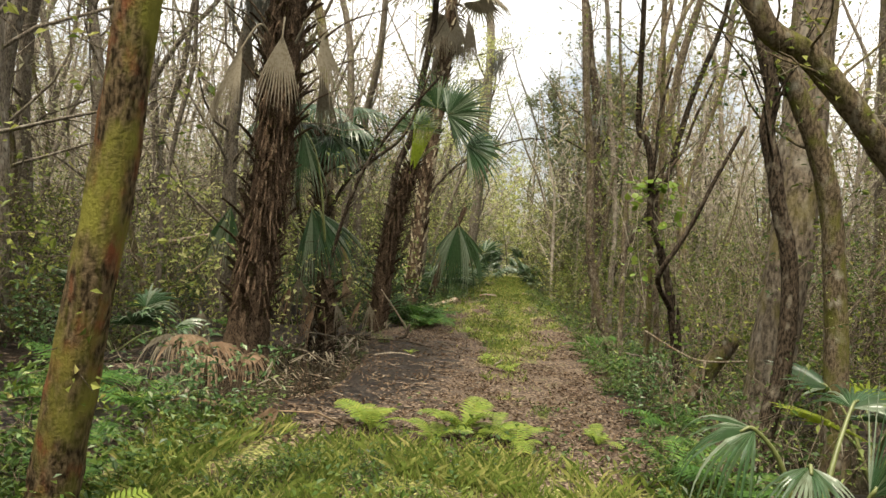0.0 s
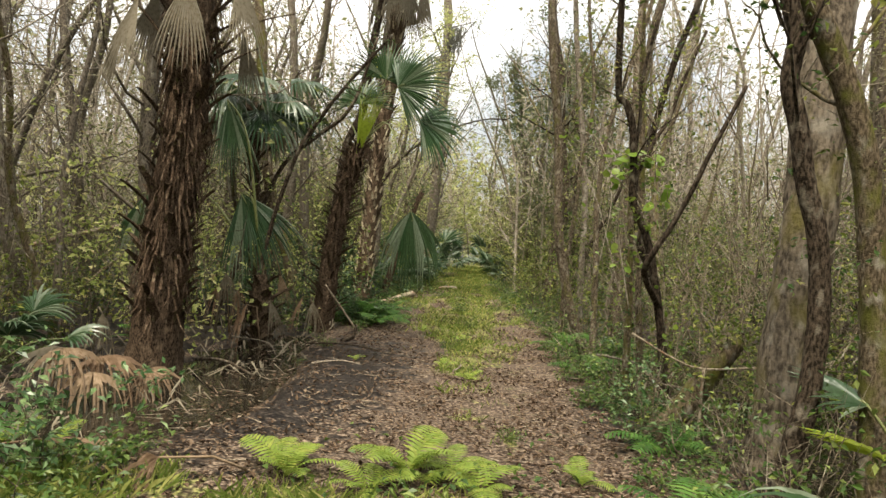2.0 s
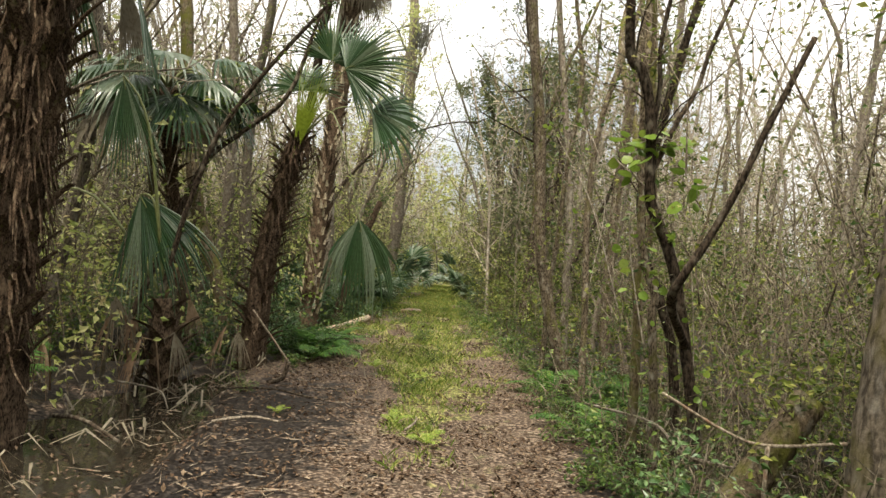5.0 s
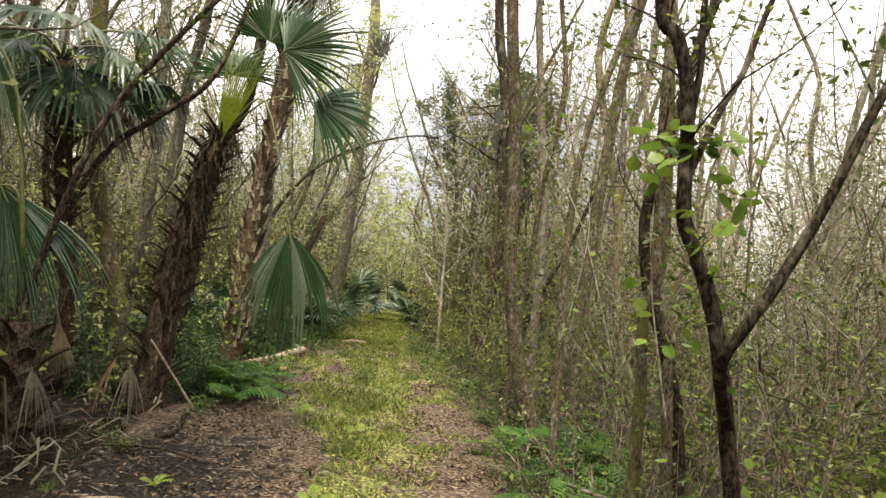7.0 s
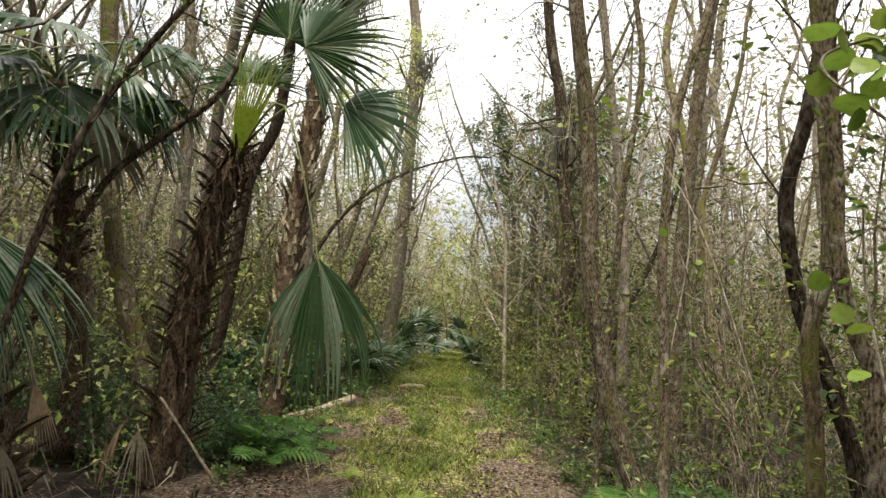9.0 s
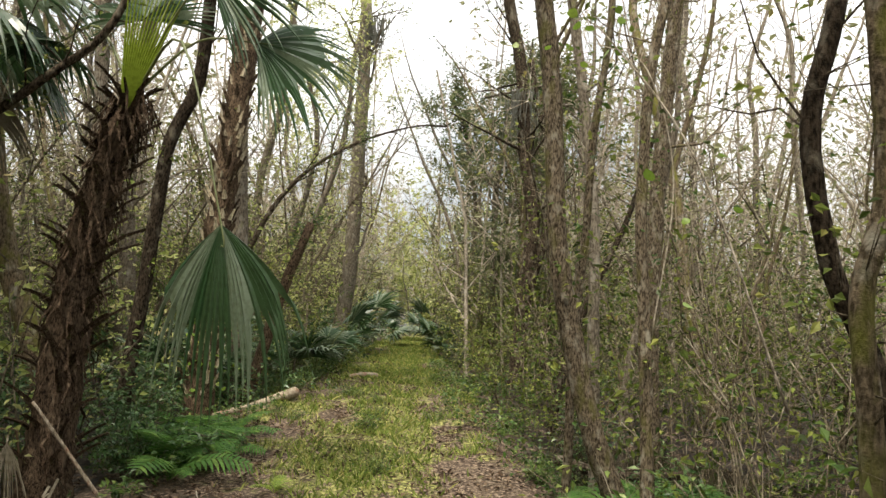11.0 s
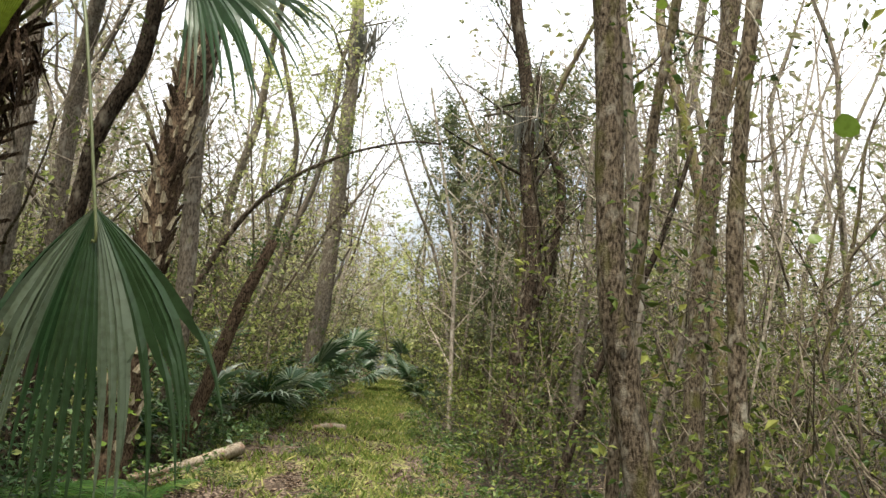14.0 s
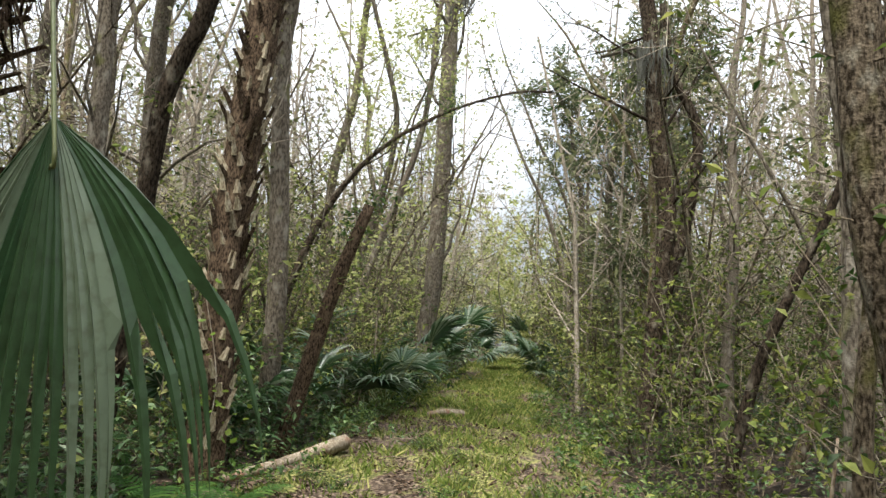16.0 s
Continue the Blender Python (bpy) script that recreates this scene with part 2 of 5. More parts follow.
def ground_mat():
    m, nt, b = base_mat("forest floor", 0.9, 0.06)
    att = nt.nodes.new("ShaderNodeAttribute")
    att.attribute_name = "cover"
    sep = nt.nodes.new("ShaderNodeSeparateColor")
    nt.links.new(att.outputs["Color"], sep.inputs["Color"])
    big = tex(nt, "ShaderNodeTexNoise", 1.7, 6)
    mid = tex(nt, "ShaderNodeTexNoise", 6, 8)
    fine = tex(nt, "ShaderNodeTexNoise", 34, 12)
    bits = tex(nt, "ShaderNodeTexNoise", 85, 6, (1, 2.2, 1))
    soil = colours(nt, fine.outputs["Fac"], [(0.4, (0.016, 0.011, 0.008)), (0.52, (0.058, 0.041, 0.029)), (0.64, (0.2, 0.152, 0.11))])
    flakes = colours(nt, bits.outputs["Fac"], [(0.36, (0.025, 0.016, 0.011)), (0.52, (0.068, 0.049, 0.034)), (0.68, (0.24, 0.188, 0.132))])
    c = blend(nt, step(nt, mid.outputs["Fac"], 0.42, 0.75), soil, flakes)
    turf = colours(nt, fine.outputs["Fac"], [(0.38, (0.028, 0.027, 0.012)), (0.53, (0.11, 0.112, 0.036)), (0.68, (0.28, 0.26, 0.1))])
    ga = nt.nodes.new("ShaderNodeMath")
    ga.operation = "ADD"
    nt.links.new(sep.outputs["Red"], ga.inputs[0])
    off = step(nt, mid.outputs["Fac"], 0.3, 0.7)
    sc = nt.nodes.new("ShaderNodeMath")
    sc.operation = "MULTIPLY_ADD"
    sc.inputs[1].default_value, sc.inputs[2].default_value = 1.1, -0.55
    nt.links.new(off, sc.inputs[0])
    nt.links.new(sc.outputs[0], ga.inputs[1])
    c = blend(nt, step(nt, ga.outputs[0], 0.35, 0.65), c, turf)
    mud = colours(nt, fine.outputs["Fac"], [(0.4, (0.004, 0.003, 0.0025)), (0.56, (0.015, 0.012, 0.0095)), (0.7, (0.075, 0.057, 0.043))])
    ma = nt.nodes.new("ShaderNodeMath")
    ma.operation = "ADD"
    nt.links.new(sep.outputs["Green"], ma.inputs[0])
    nt.links.new(sc.outputs[0], ma.inputs[1])
    wet = step(nt, ma.outputs[0], 0.35, 0.7)
    c = blend(nt, wet, c, mud)
    nt.links.new(c, b.inputs["Base Color"])
    rr = nt.nodes.new("ShaderNodeMapRange")
    rr.inputs["To Min"].default_value, rr.inputs["To Max"].default_value = 0.92, 0.5
    nt.links.new(wet, rr.inputs["Value"])
    nt.links.new(rr.outputs["Result"], b.inputs["Roughness"])
    h = blend(nt, 0.5, mid.outputs["Fac"], fine.outputs["Fac"])
    bump(nt, b, h, 0.7, 0.015)
    return m


def water_mat():
    m, nt, b = base_mat("black swamp water", 0.06, 0.5)
    n = tex(nt, "ShaderNodeTexNoise", 4, 3)
    c = colours(nt, n.outputs["Fac"], [(0.3, (0.008, 0.007, 0.005)), (0.7, (0.022, 0.018, 0.012))])
    nt.links.new(c, b.inputs["Base Color"])
    b.inputs["IOR"].default_value = 1.33
    w = tex(nt, "ShaderNodeTexNoise", 14, 2)
    bump(nt, b, w.outputs["Fac"], 0.08, 0.01)
    return m


M_GROUND, M_WATER = ground_mat(), water_mat()


# ---- geometry helpers ----
class Geo:
    """Collects vertices and faces of one mesh."""

    def __init__(self):
        self.v, self.f, self.n, self.slots = [], [], 0, None

    def add(self, v, f):
        v = np.asarray(v, float)
        self.v.append(v)
        self.f.extend([tuple(i + self.n for i in q) for q in f])
        self.n += len(v)

    def mesh(self, name, mat, smooth=True):
        me = bpy.data.meshes.new(name)
        me.from_pydata(np.concatenate(self.v).tolist() if self.v else [], [], self.f)
        if smooth:
            me.polygons.foreach_set("use_smooth", [True] * len(me.polygons))
        for m_ in mat if isinstance(mat, (list, tuple)) else (mat,):
            me.materials.append(m_)
        if self.slots and isinstance(mat, (list, tuple)):
            me.polygons.foreach_set("material_index", self.slots)
        me.update()
        return me


def part(name, me, parent, label="", m=None):
    ob = new(name, me)
    ob.parent = parent
    if m is not None:
        ob.matrix_basis = m
    return tagged(ob, label)


def mass(name, me, parent):
    """A part made of what nobody could count."""
    return tagged(part(name, me, parent), kind="stuff")


def thing(name, at, label, category, group="", kind=""):
    ob = new(name)
    ob.empty_display_size = 0.2
    ob.matrix_basis = at if isinstance(at, Matrix) else Matrix.Translation(at)
    return tagged(ob, label, category, group, kind)


def unit(v):
    v = np.asarray(v, float)
    return v / (np.linalg.norm(v) + 1e-9)


def spline(pts, per=5):
    """A smooth line through the points."""
    p = np.asarray(pts, float)
    p = np.vstack([2 * p[0] - p[1], p, 2 * p[-1] - p[-2]])
    out = []
    for i in range(1, len(p) - 2):
        for k in range(per):
            t = k / per
            a, b, c, d = p[i - 1], p[i], p[i + 1], p[i + 2]
            out.append(0.5 * ((2 * b) + (c - a) * t + (2 * a - 5 * b + 4 * c - d) * t * t + (3 * b - a - 3 * c + d) * t ** 3))
    out.append(p[-2])
    return np.array(out)


def tube(geo, path, radii, sides=8, rough=0.0, rng=None, cap=True):
    """A round limb along a path, with uneven girth."""
    path = np.asarray(path, float)
    n = len(path)
    radii = np.interp(np.linspace(0, 1, n), np.linspace(0, 1, len(radii)), radii)
    t = np.gradient(path, axis=0)
    t /= np.linalg.norm(t, axis=1)[:, None] + 1e-9
    ref = np.array((1.0, 0.3, 0.1))
    vs = []
    ang = np.linspace(0, 2 * np.pi, sides, endpoint=False)
    for i in range(n):
        x = ref - t[i] * (ref @ t[i])
        x = unit(x)
        ref = x
        y = np.cross(t[i], x)
        r = radii[i] * (1 + (rng.uniform(-rough, rough, sides) if rough else 0))
        vs.append(path[i] + (np.cos(ang) * r)[:, None] * x + (np.sin(ang) * r)[:, None] * y)
    v = np.concatenate(vs)
    f = []
    for i in range(n - 1):
        a, b = i * sides, (i + 1) * sides
        for k in range(sides):
            k2 = (k + 1) % sides
            f.append((a + k, a + k2, b + k2, b + k))
    if cap:
        f.append(tuple(range((n - 1) * sides, n * sides)))
        f.append(tuple(reversed(range(sides))))
    geo.add(v, f)


def leaf_quads(geo, pos, size, rng, up=0.5, aspect=0.45, hang=0.0):
    """One folded pointed leaf at each place."""
    pos = np.asarray(pos, float)
    n = len(pos)
    if n == 0:
        return
    d = rng.normal(size=(n, 3))
    d[:, 2] = d[:, 2] * 0.5 - hang
    d /= np.linalg.norm(d, axis=1)[:, None]
    nrm = rng.normal(size=(n, 3)) * (1 - up)
    nrm[:, 2] += up * 1.6
    s = np.cross(d, nrm)
    s /= np.linalg.norm(s, axis=1)[:, None] + 1e-9
    nn = np.cross(s, d)
    L = (size * rng.uniform(0.6, 1.35, n))[:, None]
    w = L * aspect * 0.5
    v = np.empty((n, 4, 3))
    v[:, 0] = pos
    v[:, 1] = pos + d * L * 0.45 + s * w + nn * w * 0.45
    v[:, 2] = pos + d * L - nn * L * 0.12
    v[:, 3] = pos + d * L * 0.45 - s * w + nn * w * 0.45
    b = np.arange(n) * 4
    geo.add(v.reshape(-1, 3), list(zip(b, b + 1, b + 2, b + 3)))


def limb(geo, twigs, spots, start, way, length, r, depth, rng, rise=0.15, wander=0.22, kids=4):
    """A limb that wanders and rises, with limbs of its own; leaf places are kept in spots."""
    n = 5 if depth > 0 else 3
    p, d = [np.array(start, float)], unit(way)
    for i in range(n):
        d = unit(d + rng.normal(size=3) * wander + np.array((0, 0, rise)))
        p.append(p[-1] + d * length / n)
    p = np.array(p)
    tube(geo if depth > 0 else twigs, p, [r, r * 0.3], 4 if depth > 0 else 3, cap=False)
    if depth == 0:
        for i in range(1, n + 1):
            spots.append(p[i])
        return p
    for k in range(kids):
        i = rng.integers(2, n + 1)
        side = unit(np.cross(d, rng.normal(size=3)))
        limb(geo, twigs, spots, p[i], unit(p[i] - p[i - 1]) * 0.7 + side, length * rng.uniform(0.3, 0.6), r * 0.38, depth - 1, rng, rise, wander, kids)
    limb(geo, twigs, spots, p[-1], d, length * 0.4, r * 0.3, 0, rng, rise, wander)
    return p


def crown_along(path, radius, rng, first, count, reach, leaves, leaf_size, mat_bark, mat_leaf, kids=3, rise=0.12, tilt=0.7, aspect=0.45, base=None):
    """Limbs, twigs and leaves for a stem."""
    limbs, twigs, spots = Geo(), Geo(), []
    n = len(path)
    for k in range(count):
        u = first + (1 - first) * (k + rng.uniform(0, 0.9)) / count
        i = min(n - 2, int(u * (n - 1)))
        a = rng.uniform(0, 2 * math.pi)
        t = unit(path[i + 1] - path[i])
        way = np.array((math.cos(a), math.sin(a), 0)) + t * rng.uniform(0.2, tilt * 2)
        limb(limbs, twigs, spots, path[i], way, reach * rng.uniform(0.5, 1.2) * (1.15 - 0.6 * u), max(0.008, radius * 0.3 * (1.1 - u)), 1, rng, rise, 0.24, kids)
    spots = np.array(spots)
    if base is not None:
        w = spots + base
        spots = spots[~((np.abs(w[:, 0] - 1.75) < 0.95) & (w[:, 1] < 11.6) & (w[:, 2] < 2.5))]
    lf = Geo()
    pick = rng.integers(0, len(spots), leaves)
    leaf_quads(lf, spots[pick] + rng.normal(size=(leaves, 3)) * 0.07, leaf_size, rng, 0.45, aspect, 0.25)
    return limbs, twigs, lf


def strip(geo, a, b, w):
    """A thin three-sided twig."""
    a, b = np.array(a, float), np.array(b, float)
    x = unit(np.cross(b - a, (0.3, 0.5, 0.8))) * w
    y = unit(np.cross(b - a, x)) * w
    geo.add([a + x, a - x * 0.5 + y, a - x * 0.5 - y, b], [(0, 1, 3), (1, 2, 3), (2, 0, 3)])


# ---- the lie of the land ----
def middle(y):
    return 1.8 - 0.09 * y if y < 36 else -1.44 - 0.25 * (y - 36)


def rise(y):
    t = np.clip((y - 12.0) / 5.0, 0, 1)
    return 0.27 * t * t * (3 - 2 * t)


def half(y):
    return np.interp(y, [-20, 4.5, 8, 12, 16, 20, 30, 60], [1.7, 1.65, 1.65, 1.35, 1.0, 0.85, 0.7, 0.6])


def half_left(y):
    return np.interp(y, [-20, 4.5, 5.8, 7, 9, 10.5, 12, 16, 20, 30, 60], [1.7, 1.8, 1.5, 1.15, 1.25, 1.5, 1.45, 1.0, 0.85, 0.7, 0.6])


WATER_Z = -0.13


def land(x, y):
    """Height of the ground."""
    d = x - middle(y) - half(y) if x > middle(y) else middle(y) - x - half_left(y)
    t = min(1, max(0, d / 0.6))
    t = t * t * (3 - 2 * t)
    top = float(rise(y)) + 0.025 * noise.noise((x * 1.3, y * 1.3, 0)) + 0.012 * noise.noise((x * 5, y * 5, 3))
    top -= 0.035 * math.exp(-((x - middle(y) + 0.75) / 0.3) ** 2) + 0.03 * math.exp(-((x - middle(y) - 0.75) / 0.3) ** 2)
    low = -0.1 + 0.16 * noise.noise((x * 0.55, y * 0.55, 7)) + 0.07 * noise.noise((x * 1.9, y * 1.9, 2))
    pool = math.exp(-(((x + 0.85) / 0.7) ** 2 + ((y - 7.9) / 2.0) ** 2)) * 0.4 + math.exp(-(((x - 3.7) / 0.8) ** 2 + ((y - 10.8) / 2.2) ** 2)) * 0.25
    pool += math.exp(-(((x - 3.3) / 0.7) ** 2 + ((y - 14.3) / 1.5) ** 2)) * 0.3
    pool += math.exp(-(((x - 3.15) / 0.55) ** 2 + ((y - 11.2) / 0.9) ** 2)) * 0.34
    pool += math.exp(-(((x - 3.15) / 0.4) ** 2 + ((y - 8.9) / 1.3) ** 2)) * 0.22
    bank = 0.16 * math.exp(-((y - 3.2) / 2.4) ** 2)
    return top * (1 - t) + (low - pool + bank + 0.5 * float(rise(y))) * t


def cover(x, y):
    """How grassy and how muddy the ground is."""
    d = x - middle(y)
    w = half(y)
    n = noise.noise((x * 0.9, y * 0.9, 11))
    grass = 0.0
    inside = 1 - min(1, max(0, (abs(d) - w) / 0.5))
    if y < 6.0:
        grass = inside * (0.95 - max(0, (y - 4.9) / 0.9))
    strip = math.exp(-((d - 0.25 - 0.35 * max(0, (11 - y) / 5)) / (0.22 + 0.5 * min(1, max(0, (y - 9) / 5)))) ** 2)
    grass = max(grass, inside * strip * min(1, max(0, (y - 6.5) / 3.5)) * 0.95)
    if y > 12:
        grass = max(grass, inside * min(0.42, (y - 12) * 0.2))
    grass = max(0.0, min(1, grass + (0.6 * n + 0.65 * noise.noise((x * 2.3, y * 2.3, 4))) * (grass > 0.05)))
    mud = max(math.exp(-(((x + 0.2) / 0.9) ** 2 + ((y - 8.4) / 2.7) ** 2)) * 1.4, math.exp(-(((x - 2.85) / 0.45) ** 2 + ((y - 8.7) / 1.8) ** 2)))
    out_ = min(1, max(0, (abs(d) - w - 0.25) / 0.5))
    mud = max(mud, out_ * (0.8 + 0.35 * n))
    return grass, max(0, min(1, mud))


def place(x, y, sink=0.03):
    return Vector((x, y, land(x, y) - sink))


def spaced(lo, hi, fine_lo, fine_hi, fine, coarse):
    a = list(np.arange(fine_lo, fine_hi, fine))
    s, v = coarse, fine_lo
    left = []
    while v > lo:
        v -= s
        s *= 1.35
        left.append(v)
    s, v = coarse, a[-1]
    right = []
    while v < hi:
        v += s
        s *= 1.35
        right.append(v)
    return np.array(left[::-1] + a + right)


xs, ys = spaced(-900, 900, -5, 6, 0.1, 0.2), spaced(-900, 900, 1, 26, 0.12, 0.25)
gv = [(x, y, land(x, y) if abs(x) < 60 and -60 < y < 90 else -0.05) for y in ys for x in xs]
nx = len(xs)
gf = [(j * nx + i, j * nx + i + 1, (j + 1) * nx + i + 1, (j + 1) * nx + i) for j in range(len(ys) - 1) for i in range(nx - 1)]
gm = bpy.data.meshes.new("ground")
gm.from_pydata(gv, [], gf)
gm.polygons.foreach_set("use_smooth", [True] * len(gm.polygons))
ca = gm.color_attributes.new("cover", "FLOAT_COLOR", "POINT")
vals = []
for x, y, z in gv:
    c = cover(x, y)
    vals += [c[0], c[1], 0.0, 1.0]
ca.data.foreach_set("color", vals)
gm.materials.append(M_GROUND)
tagged(new("ground", gm), "leaf-strewn muddy forest floor with a grassy two-track trail", "ground", "", "structure")
wg = Geo()
wg.add([(-60, -40, WATER_Z), (60, -40, WATER_Z), (60, 80, WATER_Z), (-60, 80, WATER_Z)], [(0, 1, 2, 3)])
tagged(new("water", wg.mesh("water", M_WATER)), "still black swamp water between roots", "water", "", "structure")


# ---- palms ----
def fan(geo, hub, axis, normal, R, spread, droop, segs, rng, join=0.55, ragged=0.15, fold=0.5, nodes=8, curl=0.0):
    """A palm fan: one pleated sheet near the hub that splits into separate hanging tips."""
    hub, axis = np.array(hub, float), unit(axis)
    normal = unit(np.array(normal, float) - axis * (np.array(normal, float) @ axis))
    side = np.cross(axis, normal)
    da = 2 * spread / segs
    J = max(2, int(round(nodes * join)))
    lean = rng.normal() * 0.06

    def line(a, length, extra):
        d = unit(axis * math.cos(a) + side * math.sin(a) - normal * (curl * (1 - math.cos(a)) + lean * a))
        q, out_ = hub.copy(), [hub.copy()]
        for i in range(nodes):
            u = (i + 1) / nodes
            d = unit(d + np.array((0, 0, -1)) * droop * extra * (0.25 + 1.6 * max(0, u - join * 0.8)) / nodes * 2)
            q = q + d * length / nodes
            out_.append(q)
        return out_

    def reach(a):
        return R * (0.7 + 0.3 * math.cos(a * 0.75))

    edge = [line(-spread + da * k, reach(-spread + da * k) * 0.98, 1.0) for k in range(segs + 1)]
    v, f = [hub], []
    geo.slots = geo.slots or []
    at_edge = []
    for k in range(segs + 1):
        at_edge.append([0] + list(range(len(v), len(v) + J)))
        v += edge[k][1:J + 1]
    for k in range(segs):
        a = -spread + da * (k + 0.5)
        mid = line(a, reach(a) * (1 + rng.uniform(-ragged, ragged * 0.5)), rng.uniform(0.75, 1.4))
        twist = rng.uniform(0.6, 1.2)
        hw0 = np.linalg.norm(edge[k + 1][J] - edge[k][J]) / 2
        rid = [0]
        for i in range(1, nodes + 1):
            hw = hw0 * i / J if i <= J else hw0 * (nodes - i) / (nodes - J)
            rid.append(len(v))
            v.append(mid[i] + normal * hw * fold * 2 * (1 if i <= J else twist))
        lo, hi = list(at_edge[k]), list(at_edge[k + 1])
        across = unit(edge[k + 1][J] - edge[k][J])
        for i in range(J + 1, nodes):
            hw = hw0 * ((nodes - i) / (nodes - J)) ** 0.8
            lo.append(len(v))
            v.append(mid[i] - across * hw)
            hi.append(len(v))
            v.append(mid[i] + across * hw)
        for i in range(nodes - 1):
            if i == 0:
                f += [(0, rid[1], lo[1]), (0, hi[1], rid[1])]
            else:
                f += [(lo[i], rid[i], rid[i + 1], lo[i + 1]), (rid[i], hi[i], hi[i + 1], rid[i + 1])]
        f += [(lo[nodes - 1], rid[nodes - 1], rid[nodes]), (rid[nodes - 1], hi[nodes - 1], rid[nodes])]
        # neighbouring blades often share a tone; the third tone carries the painted sheen
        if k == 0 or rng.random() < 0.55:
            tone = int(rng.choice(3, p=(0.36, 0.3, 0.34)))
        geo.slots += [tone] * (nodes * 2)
    geo.add(v, f)


def frond(palm, root, hub, axis, normal, R, spread, droop, segs, seed, mat=None, label="", arch=0.25, join=0.55, stalk_r=0.014, curl=0.0, ragged=0.15):
    """A stalk from the crown to the hub, and the fan at its end, as parts of a palm."""
    rng = np.random.default_rng(seed)
    base = np.array(palm.matrix_basis.translation)
    g = Geo()
    root, hub = np.array(root, float) - base, np.array(hub, float) - base
    fan(g, hub, axis, normal, R, spread, droop, segs, rng, join, ragged, curl=curl)
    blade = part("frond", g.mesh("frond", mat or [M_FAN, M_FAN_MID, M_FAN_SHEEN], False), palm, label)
    s = Geo()
    mid = (root + hub) / 2 + np.array((0, 0, arch))
    tube(s, spline([root, mid, hub, hub + unit(axis) * R * 0.12], 5), [stalk_r * 1.5, stalk_r * 0.8, stalk_r * 0.5], 5)
    part("stalk", s.mesh("stalk", M_STALK if mat is None or mat is M_FAN or mat is M_FAN_YOUNG else mat), blade)
    return blade


def boot_mesh(name, mat, L=0.3, w=0.09, seed=0, flare=1.0):
    """A split old leaf base: broad foot, narrowing, with a forked and ragged end."""
    rng = np.random.default_rng(seed)
    g = Geo()
    n = 5
    v = []
    for i in range(n + 1):
        u = i / n
        hw = w * (1 - 0.62 * u) * (1 + 0.1 * rng.uniform(-1, 1))
        y = 0.02 + 0.16 * flare * L / 0.3 * u ** 1.6
        z = L * u
        th = 0.022 * (1 - 0.6 * u)
        v += [(-hw, y - 0.02, z), (0, y + th, z), (hw, y - 0.02, z), (0, y - th * 0.6, z)]
    f = []
    for i in range(n):
        b = i * 4
        for k in range(4):
            f.append((b + k, b + (k + 1) % 4, b + 4 + (k + 1) % 4, b + 4 + k))
    f.append((n * 4, n * 4 + 1, n * 4 + 2, n * 4 + 3))
    g.add(v, f)
    return g.mesh(name, mat, False)


BOOTS = [boot_mesh("leaf_base", M_BOOT, 0.26, 0.085, 1), boot_mesh("leaf_base", M_BOOT, 0.34, 0.075, 2), boot_mesh("leaf_base", M_BOOT, 0.2, 0.09, 3)]
SPIKES = [boot_mesh("leaf_base", M_BOOT, 0.42, 0.04, 6), boot_mesh("leaf_base", M_BOOT, 0.3, 0.035, 7), boot_mesh("leaf_base", M_BOOT, 0.24, 0.06, 8)]
BOOTS_PALE = [boot_mesh("leaf_base", M_BOOT_PALE, 0.2, 0.04, 4, 0.25), boot_mesh("leaf_base", M_BOOT, 0.24, 0.055, 9, 0.3), boot_mesh("leaf_base", M_BOOT_PALE, 0.14, 0.045, 5, 0.25)]


def palm_trunk(palm, pts, radii, boots, rows, per_row, lo, hi, seed, out=0.0, scale=1.0, seat=0.86):
    """The trunk and the old leaf bases that clothe it."""
    rng = np.random.default_rng(seed)
    base = np.array(palm.matrix_basis.translation)
    path = spline(np.array(pts, float) - base, 8)
    g = Geo()
    tube(g, path, radii, 16, 0.1, rng)
    part("trunk", g.mesh("trunk", M_PALM), palm)
    n = len(path)
    for i in range(rows):
        for k in range(per_row):
            u = lo + (hi - lo) * (i + rng.uniform(0, 0.8)) / rows
            j = min(n - 2, int(u * (n - 1)))
            c = path[j] + (path[j + 1] - path[j]) * (u * (n - 1) - j)
            r = np.interp(u, np.linspace(0, 1, len(radii)), radii)
            a = 2 * math.pi * (k + 0.5 * (i % 2)) / per_row + rng.uniform(-0.25, 0.25)
            m = pose(*c, 0, 0, math.degrees(a)) @ pose(0, r * seat, 0, -rng.uniform(6, 24) - out, rng.uniform(-14, 14), 0)
            m = m @ Matrix.Scale(scale * rng.uniform(0.75, 1.25), 4)
            part("leaf_base", boots[int(rng.integers(len(boots)))], palm, "", m)
    return path


